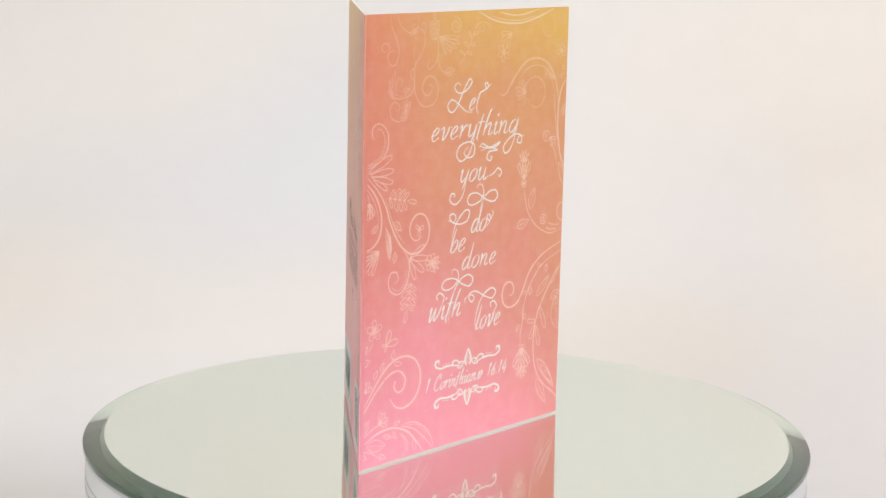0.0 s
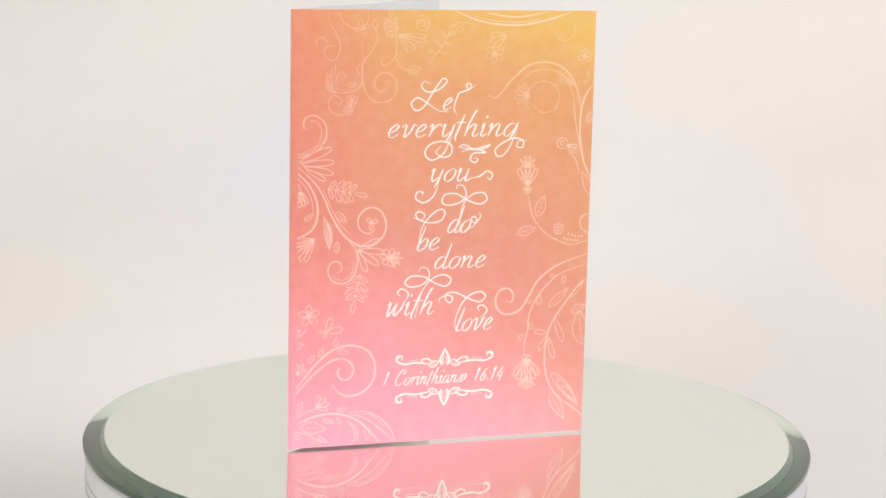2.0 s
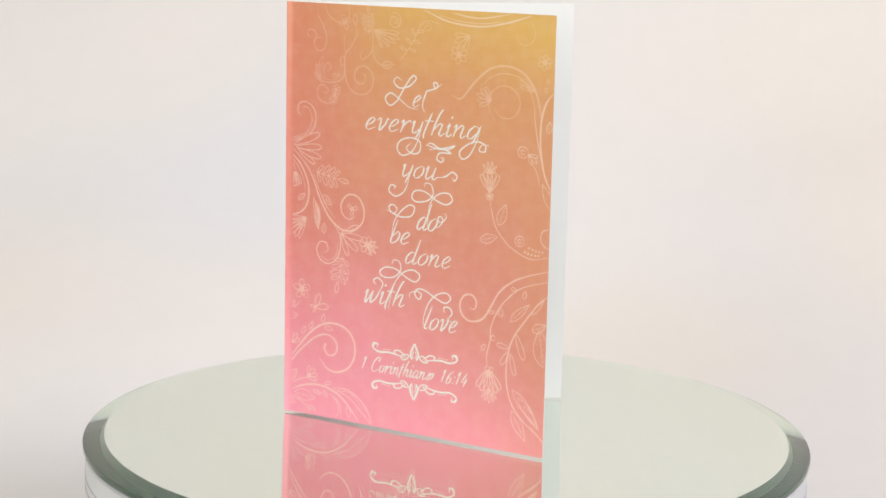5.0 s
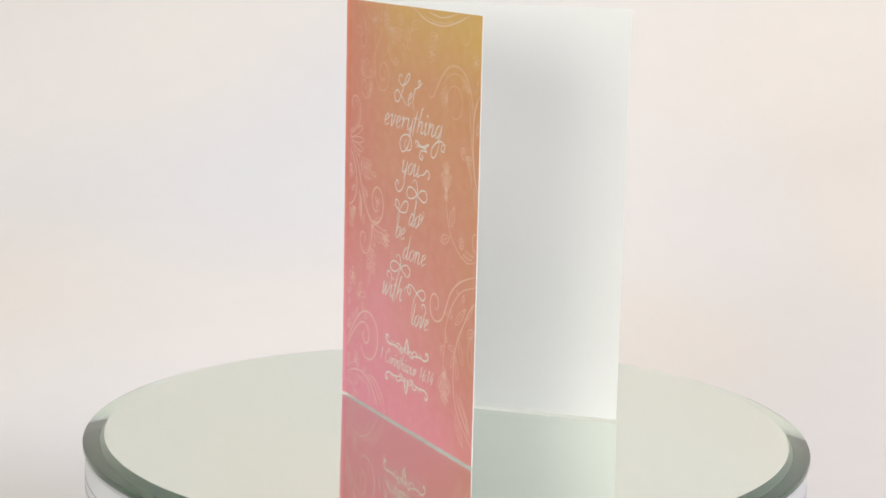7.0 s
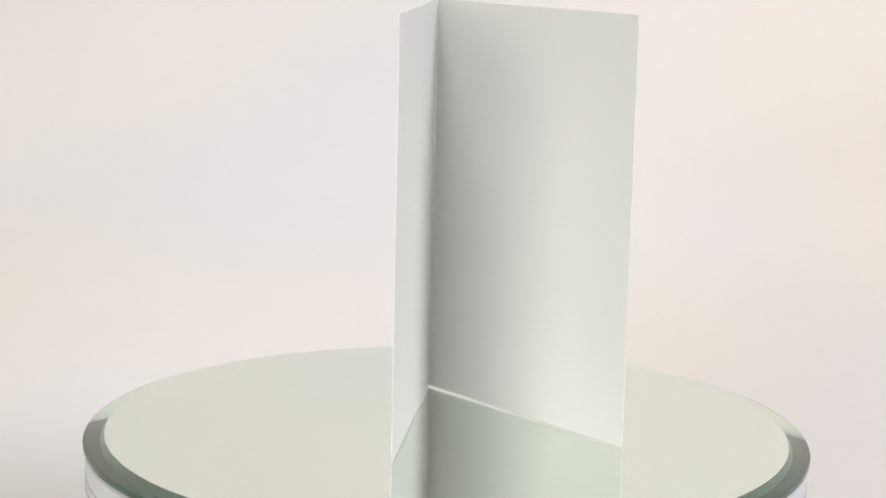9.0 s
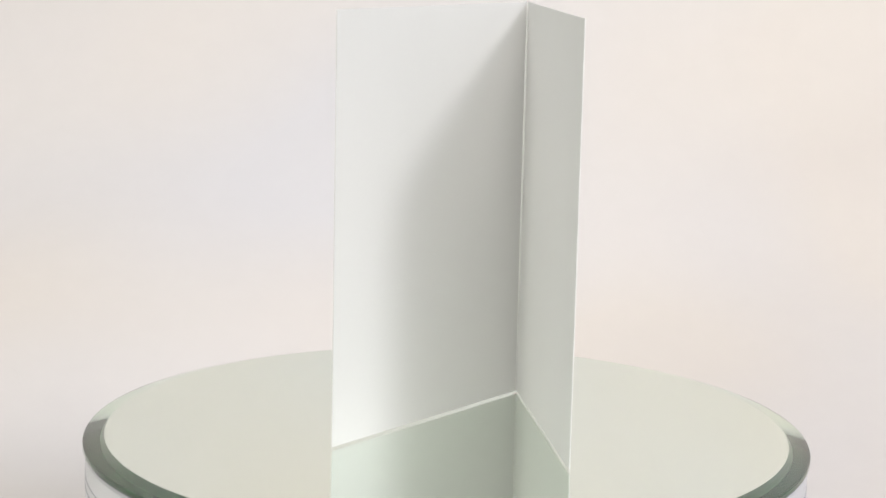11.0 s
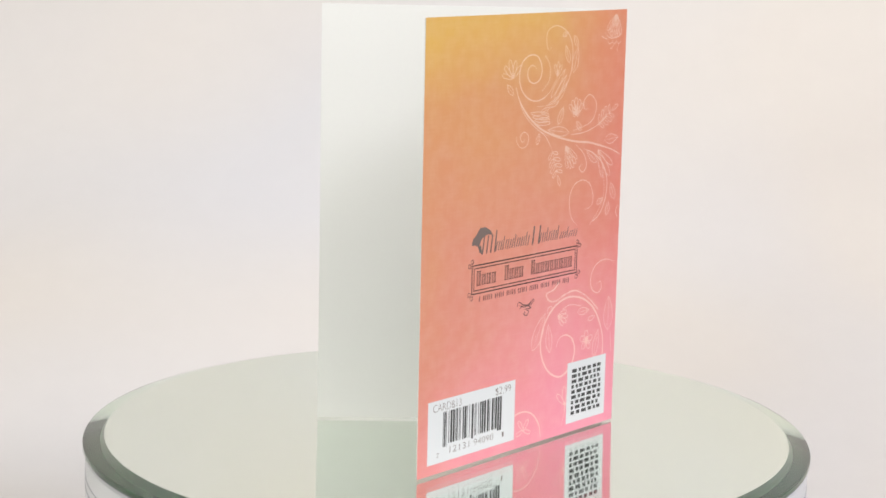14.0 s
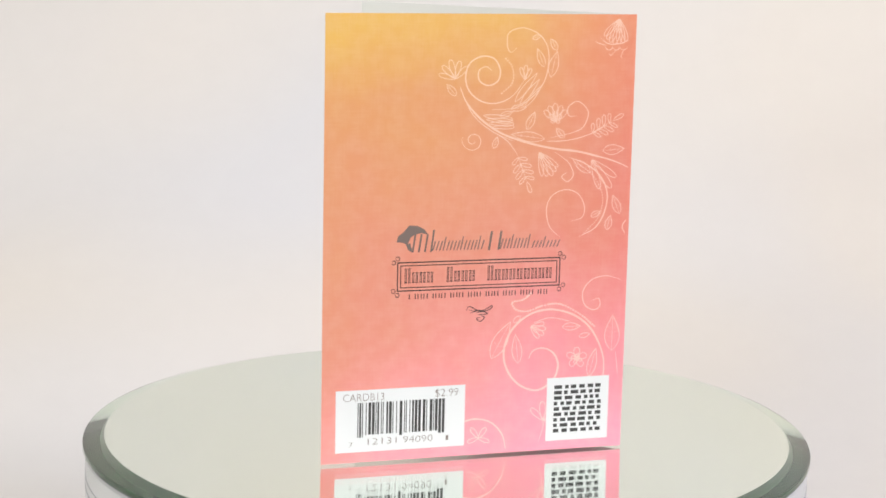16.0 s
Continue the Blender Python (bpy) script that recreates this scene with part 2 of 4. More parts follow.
PEN["g"] = 0.8, ((0.62, 0.86), (0.34, 1.0), (0.08, 0.62), (0.1, 0.12), (0.34, 0.02), (0.6, 0.5)), ((0.68, 1.0), (0.62, 0.3), (0.5, -0.4))
PEN["o"] = 0.78, ((0.4, 1.0), (0.1, 0.68), (0.1, 0.16), (0.36, 0.0), (0.62, 0.36), (0.6, 0.84), (0.38, 1.0))
PEN["u"] = 0.98, ((0.0, 0.75), (0.12, 1.0), (0.12, 0.28), (0.26, 0.0), (0.56, 0.35)), ((0.62, 1.0), (0.6, 0.2), (0.72, 0.0), (0.98, 0.25))
PEN["d"] = 0.9, ((0.58, 0.84), (0.32, 1.0), (0.06, 0.6), (0.08, 0.12), (0.28, 0.0), (0.56, 0.42)), ((0.62, 2.1), (0.6, 1.0), (0.58, 0.18), (0.7, 0.0), (0.9, 0.2))
PEN["b"] = 0.74, ((0.12, 1.9), (0.1, 0.9), (0.1, 0.15), (0.28, 0.0), (0.56, 0.28), (0.58, 0.76), (0.4, 0.96), (0.14, 0.55))
PEN["w"] = 1.12, ((0.0, 0.7), (0.12, 1.0), (0.14, 0.18), (0.24, 0.0), (0.5, 0.9)), ((0.52, 0.98), (0.52, 0.18), (0.62, 0.0), (0.88, 0.5), (0.94, 1.05))
PEN["l"] = 0.46, ((0.16, 1.9), (0.12, 0.9), (0.1, 0.2), (0.2, 0.0), (0.42, 0.12))
PEN["C"] = 1.25, ((0.98, 1.5), (0.92, 1.86), (0.66, 1.95), (0.3, 1.5), (0.16, 0.7), (0.34, 0.06), (0.72, 0.0), (1.1, 0.35)), ((0.98, 1.5), (0.84, 1.42), (0.86, 1.62))
PEN["a"] = 0.92, ((0.6, 0.86), (0.34, 1.0), (0.08, 0.6), (0.1, 0.1), (0.3, 0.02), (0.6, 0.5)), ((0.66, 1.0), (0.6, 0.2), (0.7, 0.0), (0.92, 0.25))
PEN["s"] = 0.9, ((0.0, 0.1), (0.3, 0.7), (0.42, 1.02), (0.5, 0.5), (0.34, 0.05), (0.1, 0.08)), ((0.42, 0.05), (0.8, 0.3), (0.98, 0.8), (0.82, 1.05), (0.68, 0.8), (0.9, 0.6))
PEN["1"] = 0.8, ((0.1, 1.2), (0.34, 1.62), (0.3, 0.8), (0.26, 0.0))
PEN["6"] = 0.95, ((0.7, 1.66), (0.3, 1.1), (0.12, 0.45), (0.26, 0.0), (0.58, 0.14), (0.64, 0.62), (0.42, 0.84), (0.16, 0.5))
PEN["4"] = 0.95, ((0.5, 1.66), (0.1, 0.52), (0.44, 0.5), (0.86, 0.55)), ((0.64, 1.0), (0.58, 0.4), (0.54, -0.1))
PEN[":"] = 0.42, ((0.12, 0.86), (0.16, 1.0)), ((0.1, 0.08), (0.14, 0.22))


# small shifts, in millimetres, from the drawing grid of the vines to the two covers
FRONT_GRID = ((0.3, 4.92, -0.94, -1.95, -1.3, 0.05), (-0.03, 0.24, 3.32, -0.06, -0.03, -1.92))
BACK_GRID = ((-6.93, 8.07, 4.09, -2.19, -3.4, -0.06), (-1.61, 5.42, 4.8, -3.36, -0.07, -2.05))


class Art:
    """Flat print on a cover: shapes in millimetres, across from the fold and up from the foot."""

    def __init__(self, back=False, layer=0.03, grid=None):
        self.grid = grid
        self.back, self.layer, self.pieces, self.count = back, layer, [], 0

    def begin(self, kind):
        """Starts a piece of its own: its name, corners and faces."""
        self.v, self.f = [], []
        self.pieces.append((kind, self.v, self.f))

    def at(self, p, rise=0.0):
        a, b = p[0] / 100, p[1] / 100
        u, z = p[0] / 1000, p[1] / 1000
        if self.grid:
            terms = (1, a, b, a * b, a * a, b * b)
            u, z = (v + sum(k * t for k, t in zip(row, terms)) / 1000 for v, row in zip((u, z), self.grid))
        u += 0.0013 if self.back else -0.0009
        u, z = min(max(u, 0.0002), (BACK_END if self.back else W) - 0.0002), min(max(z, 0.0002), H - 0.0002)
        off = (THICK / 2 + (self.layer + 0.002 * (self.count % 9) + rise) / 1000) * (1 if self.back else -1)
        return (u, off, z)

    def poly(self, pts, own=True):
        if own:
            self.begin("shape")
        k = len(self.v)
        self.v += [self.at(p) for p in pts]
        self.f.append(tuple(range(k, k + len(pts))))

    def ribbon(self, line, w, taper=0.35, nib=0.0):
        n = len(line)
        k0 = len(self.v)
        self.count += 1
        for i, p in enumerate(line):
            d = line[min(i + 1, n - 1)] - line[max(i - 1, 0)]
            if d.length < 1e-9:
                d = Vector((1, 0))
            d.normalize()
            s = i / max(n - 1, 1)
            half = w / 2 * (taper + (1 - taper) * min(1, 5 * s, 5 * (1 - s)))
            half *= 1 - nib + 1.25 * nib * (0.33 * d.x + 0.944 * d.y) ** 2
            nrm = Vector((-d.y, d.x)) * half
            self.v += [self.at(p + nrm, 0.003 * s), self.at(p - nrm, 0.003 * s)]
        self.f += [(k0 + 2 * i, k0 + 2 * i + 1, k0 + 2 * i + 3, k0 + 2 * i + 2) for i in range(n - 1)]

    def stroke(self, *pts, w=0.5, taper=0.35):
        self.begin("stem")
        self.ribbon(smooth_line(pts), w, taper)

    def spiral(self, c, r0, r1, start, turns, w=0.4, own=True):
        if own:
            self.begin("curl")
        n = max(12, int(abs(turns) * 30))
        line = []
        for i in range(n + 1):
            s = i / n
            a = radians(start) + 2 * math.pi * turns * s
            r = r0 + (r1 - r0) * s
            line.append(Vector((c[0] + r * math.cos(a), c[1] + r * math.sin(a))))
        self.ribbon(line, w)

    def ring(self, c, r, w=0.35, own=True):
        self.spiral(c, r, r, 0, 1, w, own)

    def leaf(self, c, length, angle, wide=0.38, veins=0, w=0.32):
        self.begin("leaf")
        a = radians(angle)
        ax, ay = Vector((math.cos(a), math.sin(a))), Vector((-math.sin(a), math.cos(a)))
        o = Vector(c)
        for sgn in (1, -1):
            self.ribbon([o + ax * length * (s - 0.5) + ay * sgn * wide * length * 0.5 * math.sin(math.pi * s ** 0.8) for s in [k / 12 for k in range(13)]], w, 0.7)
        if veins:
            self.ribbon([o + ax * length * (s - 0.5) for s in (0, 0.5, 1)], w * 0.8)
            for k in range(1, veins + 1):
                s = k / (veins + 1)
                half = wide * length * 0.45 * math.sin(math.pi * s ** 0.8)
                b = o + ax * length * (s - 0.5)
                for sgn in (1, -1):
                    self.ribbon([b, b + ay * sgn * half + ax * length * 0.07], w * 0.7)

    def petal(self, foot, length, angle, wide=0.33, w=0.32, own=True):
        """A rounded loop that starts and ends at its foot."""
        if own:
            self.begin("petal")
        a = radians(angle)
        ax, ay = Vector((math.cos(a), math.sin(a))), Vector((-math.sin(a), math.cos(a)))
        o = Vector(foot)
        self.ribbon([o + ax * length * (0.5 - 0.5 * math.cos(t)) + ay * wide * length * 0.5 * math.sin(t) * (0.45 + 0.55 * (0.5 - 0.5 * math.cos(t)))
                     for t in [2 * math.pi * k / 20 for k in range(21)]], w, 0.9)

    def fern(self, a, b, pairs, size, w=0.32):
        self.begin("fern")
        a, b = Vector(a), Vector(b)
        d = b - a
        ang = math.degrees(math.atan2(d.y, d.x))
        self.ribbon([a, (a + b) / 2, b], w)
        for k in range(pairs):
            o = a + d * ((k + 0.6) / (pairs + 0.4))
            grow = size * (0.55 + 0.45 * math.sin(math.pi * (k + 1) / (pairs + 1)))
            for sgn in (1, -1):
                self.petal(o, grow, ang + sgn * 58, 0.42, w, False)
        self.petal(b, size, ang, 0.42, w, False)

    def fan(self, foot, length, angle, spread, count, wide=0.25, w=0.32):
        self.begin("fan")
        for k in range(count):
            s = k / max(count - 1, 1) - 0.5
            self.petal(foot, length * (1 - 0.25 * abs(s)), angle + spread * s, wide, w, False)

    def bloom(self, c, r, petals=5, w=0.32):
        self.begin("blossom")
        for k in range(petals):
            self.petal(c, r, 360 * k / petals + 20, 0.75, w, False)
        self.ring(c, r * 0.28, w, False)

    def beads(self, *pts, r=0.45, gap=1.0):
        self.begin("beading")
        line, run = smooth_line(pts, 16), 0.0
        for p, q in zip(line, line[1:]):
            run += (q - p).length
            if run >= gap:
                run = 0.0
                self.poly([(q.x + r * math.cos(a), q.y + r * math.sin(a)) for a in [k * math.pi / 4 for k in range(8)]], False)

    def rect(self, u0, u1, z0, z1):
        self.begin("bar")
        self.poly([(u0, z0), (u1, z0), (u1, z1), (u0, z1)], False)

    def word(self, text, u0, u1, z0, z1, slant=0.0, thin=0.0):
        """Built-in letters drawn into the given box; on the back u0 is the larger one."""
        self.begin("word")
        cu = bpy.data.curves.new("word", "FONT")
        cu.body, cu.size, cu.offset, cu.resolution_u = text, 1.0, -thin, 4
        tmp = new("word_tmp", cu)
        me = bpy.data.meshes.new_from_object(tmp)
        co = [(v.co.x + slant * v.co.y, v.co.y) for v in me.vertices]
        xs, ys = [c[0] for c in co], [c[1] for c in co]
        k = len(self.v)
        for x, y in co:
            self.v.append(self.at((u0 + (u1 - u0) * (x - min(xs)) / (max(xs) - min(xs)), z0 + (z1 - z0) * (y - min(ys)) / (max(ys) - min(ys)))))
        self.f += [tuple(k + i for i in p.vertices) for p in me.polygons]
        bpy.data.objects.remove(tmp)
        bpy.data.meshes.remove(me)
        bpy.data.curves.remove(cu)

    def pen_word(self, text, u0, u1, base, tall, bold=0.128):
        """A word in the script hand, from u0 to u1 along a base line, with small letters this tall."""
        total = sum(PEN[c][0] for c in text)
        wide = (u1 - u0) / total
        x = 0.0
        for c in text:
            self.begin("letter")
            for line in PEN[c][1:]:
                pts = [(u0 + wide * (x + p[0]) + 0.36 * tall * (p[1] - 0.5), base + tall * p[1]) for p in line]
                self.ribbon(smooth_line(pts), bold * tall, 0.5, 0.5)
            x += PEN[c][0]

    def done(self, name, mat, parent, label=""):
        (kind, v, f), *rest = self.pieces
        ob = part(name, mesh_of(name, v, f, mat), parent, label)
        for kind, v, f in rest:
            part(kind, mesh_of(kind, v, f, mat), ob if parent.parent is None else parent)
        if self.back:
            ob.rotation_euler = (0, 0, radians(OPEN)) if parent.parent is None else (0, 0, 0)
        if parent.parent is None:
            ob.location = (*SPINE, 0)
        return ob


def cover(name, back, card, label):
    """One leaf of the card: printed outside, white inside and on its cut edges."""
    y0, y1 = -THICK / 2, THICK / 2
    nx, nz = 16, 12
    start, end = (-0.0011, BACK_END) if back else (0.0002, W)
    verts, faces, mats = [], [], []
    for y in (y0, y1):
        for i in range(nx + 1):
            for k in range(nz + 1):
                verts.append((start + (end - start) * i / nx, y, H * k / nz))
    side = (nx + 1) * (nz + 1)
    for s in (0, 1):
        for i in range(nx):
            for k in range(nz):
                a = s * side + i * (nz + 1) + k
                faces.append((a, a + nz + 1, a + nz + 2, a + 1) if s == 0 else (a, a + 1, a + nz + 2, a + nz + 1))
                mats.append(0 if (s == 1) == back else 1)
    rim = [i * (nz + 1) for i in range(nx + 1)] + [nx * (nz + 1) + k for k in range(1, nz + 1)]
    rim += [i * (nz + 1) + nz for i in range(nx - 1, -1, -1)] + [k for k in range(nz - 1, 0, -1)]
    for a, b in zip(rim, rim[1:] + rim[:1]):
        faces.append((a, a + side, b + side, b))
        mats.append(0 if a <= nz and b <= nz else 1)
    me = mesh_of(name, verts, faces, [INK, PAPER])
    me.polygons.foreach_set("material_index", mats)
    ob = part(name, me, card, label)
    ob.location = (*SPINE, 0)
    ob.rotation_euler = (0, 0, radians(OPEN) if back else 0)
    return ob


def front_print(card):
    # hanging sprays along the top by the fold
    a = Art()
    a.stroke((15, 177.6), (15.8, 172.7), (18.5, 168.1), (20, 163.4), (18.8, 159.2), (16.2, 158), (13.7, 160.3), (14.2, 163), (16.9, 163.8), (17.6, 162.6), w=0.42)
    a.stroke((14.2, 162), (14.6, 165), (12.4, 166.9), (10.4, 165.7), (10.8, 163.8), (12.6, 163.6), w=0.36)
    a.stroke((18.8, 177.6), (20.8, 173.5), (24.6, 170.8), (29.2, 170.4), (31.2, 173.6), (31.2, 177.6), w=0.4)
    a.bloom((29.1, 170.8), 3.0, 4)
    a.petal((34.4, 169.8), 4.2, 95, 0.7, 0.34)
    a.stroke((32.4, 171.6), (34.6, 170.2), (35, 165.8), (32.3, 160.7), (29.6, 157.6), (29.2, 152.6), (29.6, 147.9), (32.3, 142.9), (36.9, 141), (41.5, 142.5), (43.5, 146.4), (42.7, 150.6), (39.2, 153), (35.4, 151.8), (34.2, 147.9), (36.2, 145.6), (39.2, 146.4), (39.6, 149.1), (37.3, 149.9), w=0.46)
    a.beads((29, 166), (28.8, 162), (29.4, 158.6), r=0.3, gap=1.0)
    a.stroke((29.4, 156), (28.2, 156.4), (27, 155), (27.6, 152.8), (29, 152.2), w=0.34)
    a.stroke((14.2, 152.6), (15, 148), (17.7, 145.6), (23, 145.2), (27.7, 146.8), (29.6, 150.3), w=0.5)
    a.stroke((15.4, 152), (16.2, 148.4), (19, 146.6), (23.4, 146.2), (27.6, 148), w=0.3)
    a.leaf((17.4, 153.8), 5, 72, 0.32)
    a.leaf((15.8, 150.2), 6, 110, 0.26)
    a.leaf((15.8, 146.8), 6, 140, 0.24)
    a.stroke((19.2, 146.6), (18.4, 150.4), (20.4, 153.4), (22.4, 151.6), (21.2, 150), w=0.36)
    a.leaf((24.6, 148.2), 4, 12, 0.45, 1)
    a.stroke((27.3, 144), (25.4, 138.6), (20.8, 136.3), (16.5, 137.8), (15.4, 141.7), (17.7, 144), (20.8, 142.5), (20.4, 140.6), (18.1, 141), w=0.44)
    a.bloom((25, 142.2), 2.3, 6)
    a.fan((24.8, 141), 5.4, 248, 46, 4, 0.2)
    a.fern((40.9, 166.2), (40.6, 174.4), 4, 3.4)
    a.stroke((42.7, 173), (43, 166.5), (42.7, 159.6), (38.5, 155.7), (36.9, 157.2), (38, 159.2), w=0.38)
    a.stroke((42.7, 159.6), (45.4, 154.9), (50.8, 153.4), w=0.34)
    a.leaf((50.6, 154.2), 6, 8, 0.5, 3)
    for tip, size in ((-62, 8), (-40, 9.6), (-26, 11.4), (-14, 12.6), (-4, 12)):
        a.petal((43.8, 168.2), size, tip, 0.16, 0.34)
    a.spiral((53.5, 172.3), 0.6, 3.6, 200, 1.8, 0.36)
    a.stroke((56.2, 156.1), (59.2, 159.6), (63, 165), (66.9, 172.7), w=0.34)
    for u, z, ang in ((59.6, 160.4, 150), (60.6, 161.6, -20), (61.8, 163.4, 140), (62.6, 164.8, -10), (63.6, 166.8, 120), (64.4, 168.4, 10)):
        a.petal((u, z), 3.4, ang, 0.4, 0.32)
    a.done("vine_print", VINE_FAINT, card, "faint scrolled vine print")

    a = Art(grid=FRONT_GRID)
    a.stroke((66, 171), (70, 173.2), (76, 172), w=0.3)
    a.spiral((70, 170.4), 0.4, 2.4, 0, 1.5, 0.3)
    a.bloom((85, 160), 4.0, 6)
    a.fan((90, 168), 8, 215, 70, 4, 0.3)
    a.stroke((82, 143), (86, 142), (92.8, 149.5), (100, 155.2), (107.4, 156.5), (114, 154.5), (118.9, 149.7), (121.6, 143), (122.7, 136), w=0.9)
    a.stroke((95, 147.5), (101, 152.2), (107.4, 153.4), (114, 151.5), (118.5, 145), (120.5, 137), w=0.4)
    a.spiral((106.6, 141.2), 5.5, 8.3, 200, 1.1, 0.4)
    a.fan((100, 142), 7, 160, 90, 5, 0.3)
    a.fan((120, 147), 8, 150, 30, 3, 0.25)
    a.bloom((124.5, 159), 3.2, 6)
    a.ring((125, 148), 0.8)
    a.ring((126, 151.5), 0.7)
    a.spiral((115, 170), 4, 5.5, 200, 0.6, 0.3)
    a.done("vine_print", VINE_FAINT, card, "faint scrolled vine print")

    a = Art(grid=FRONT_GRID)
    a.stroke((68.2, 177.6), (80, 173.3), (95, 171.9), (108, 174.2), (118.9, 177.6), w=0.8)
    a.stroke((81.3, 177), (94.3, 175.3), (108.9, 177.6), w=0.6)
    a.stroke((76, 175.6), (86, 173.6), (97, 173.2), (106, 174.8), w=0.3)
    a.stroke((128.4, 147), (125, 142.5), (122.9, 135.5), (122.5, 125), (124.2, 114), (127.8, 106), w=0.8)
    a.stroke((119.5, 140), (121, 128), (124, 115), (127, 108), w=0.4)
    a.leaf((125.5, 105), 11, 112, 0.3)
    a.ring((114.6, 122.2), 2.3)
    a.ring((114.6, 122.2), 0.9)
    a.fan((117, 121.5), 5, -40, 60, 3, 0.35)
    a.stroke((118, 119), (121, 114), (122, 109), w=0.3)
    a.leaf((126.5, 133), 5, 80, 0.5, 2)
    # poppy head, its stem and leaves
    a.fan((99.4, 104.6), 9.5, 90, 62, 5, 0.3, 0.36)
    a.fan((99.4, 112), 5.5, 90, 80, 4, 0.2)
    a.bloom((99.3, 103), 1.8, 5)
    a.stroke((99.3, 102.5), (100.5, 96), (102.8, 89.6), (108.9, 83.3), (118.1, 79.4), (127, 81.2), w=0.4)
    a.leaf((105.2, 96), 9.5, 68, 0.45, 4)
    a.leaf((99, 85.8), 8.5, 16, 0.45, 3)
    a.ring((113.1, 86.1), 2.1)
    a.ring((113.1, 86.1), 0.8)
    a.beads((114, 82.5), (118, 81.2), (122.5, 81.0), r=0.5, gap=1.4)
    a.beads((116, 84.5), (120, 83), (124, 82.6), r=0.45, gap=1.5)
    a.stroke((128, 92.5), (123.5, 91), (123, 86.5), (127.5, 83), w=0.4)
    a.done("vine_print", VINE, card, "pale poppy and vine print")

    a = Art(grid=FRONT_GRID)
    # scrolls along the fold
    a.stroke((7.6, 129.2), (6.2, 131), (7, 134.2), (10.6, 135.2), (14.6, 132), (15.2, 126.5), (12.2, 121.4), (6, 118.5), (0.4, 118.2), w=0.45)
    a.beads((8.4, 133), (11.4, 132.6), (13.4, 128), (11.2, 122.8), (6, 120), r=0.3, gap=0.9)
    a.stroke((0.5, 119.5), (8, 119.8), (13.5, 124), w=0.3)
    a.stroke((3.3, 115), (8.6, 110), (12.2, 105.6), (14.8, 100.5), (16.8, 95.3), (20, 89.3), (23.7, 84.8), (29, 81.6), (34.5, 82.4), (38.6, 86), (39.3, 91.5), (36.5, 96.4), (31.6, 97), (28.2, 93.2), (28.6, 88.7), (32, 86.6), (35, 88.3), w=0.75)
    a.stroke((0.4, 114.3), (5, 110.8), (8.6, 106.6), (11, 101.4), (11.8, 96.1), (10.8, 91), (8.0, 87.6), (4, 86), (0.4, 87), w=0.75)
    a.stroke((0.4, 112.5), (5.5, 108), (9, 102), (10, 96), w=0.3)
    a.stroke((13.5, 106), (16.5, 99), (20, 92), (25, 86), w=0.3)
    for k, (size, ang) in enumerate(((14, 24), (13, 4), (12, -14), (9, -32))):
        a.petal((4.5 + 0.9 * k, 116.2 - 0.9 * k), size, ang, 0.26, 0.36)
    a.fern((14.5, 105.6), (26.5, 103.2), 4, 5.2)
    a.bloom((33.6, 91), 2.6, 3)
    a.fan((5.2, 104.5), 6.5, 262, 70, 5, 0.35)
    a.stroke((2, 110), (4, 107.5), (5, 104.5), w=0.3)
    a.leaf((21, 93.6), 6, -42, 0.45, 2)
    a.leaf((8.2, 94), 4.5, 40, 0.45, 1)
    for k in range(4):
        a.leaf((15.4 + 0.5 * k, 87.5 - 0.4 * k), 14 - 2 * k, 100 - 3 * k, 0.14)
    a.fan((10.4, 85.2), 11.5, 218, 62, 6, 0.22)
    a.leaf((19.4, 81.5), 4.6, 85, 0.5, 2)
    a.stroke((23.7, 84.6), (27.3, 79.5), (27.6, 74), (25.6, 68.8), (21.6, 66.4), (17.4, 68), (15.8, 72), (17.5, 75.4), (20.6, 75.2), (21.4, 72.2), (19.4, 71), w=0.55)
    a.beads((26.4, 76), (25.4, 70.6), (21.6, 67.8), (18.2, 69.4), r=0.28, gap=0.9)
    a.fan((28, 80), 11, -22, 95, 4, 0.3, 0.36)
    a.bloom((41, 76.5), 3.8, 7)
    a.fan((41, 76.5), 5.4, -20, 90, 4, 0.2)
    a.fern((29.1, 71), (26.6, 59.5), 4, 5.2)
    a.done("vine_print", VINE, card, "pale scrolled vine print by the fold")

    a = Art(grid=FRONT_GRID)
    a.bloom((8.3, 53.9), 4.2, 5)
    a.bloom((8.6, 53.6), 2.3, 4)
    a.stroke((0.4, 64), (3.2, 57), (2.2, 50), (0.4, 46), w=0.4)
    a.leaf((3, 47), 4.5, 35, 0.5, 1)
    a.leaf((2.2, 53), 4.5, 80, 0.45, 1)
    a.stroke((2, 44.5), (5.5, 46.5), (8, 49.6), w=0.3)
    for ang, size in ((70, 6), (8, 6.5), (175, 2.6), (250, 2.6)):
        a.petal((15.2, 47), size, ang, 0.5, 0.36)
    a.leaf((2.8, 41.8), 7, 10, 0.5, 3)
    a.leaf((19.1, 42.7), 4, 80, 0.45)
    # large scroll
    a.stroke((0.4, 21.4), (5.5, 27.6), (12.2, 35.3), (18.5, 39.8), (25.2, 41), (31.2, 39), (34.6, 34), (34.5, 27.6), (31, 22.4), (25.2, 20.2), (20.4, 21.6), (17.2, 25.4), w=0.85)
    a.beads((2.2, 21.4), (7.5, 27.4), (13.7, 32.9), (18.4, 35.4), (22.8, 35.4), (26, 32), (25, 28), (21.8, 27), (19.7, 29.4), (20.4, 32), r=0.5, gap=0.85)
    a.leaf((22, 38.5), 4.5, -10, 0.4)
    a.leaf((9.2, 36.3), 4, 55, 0.4)
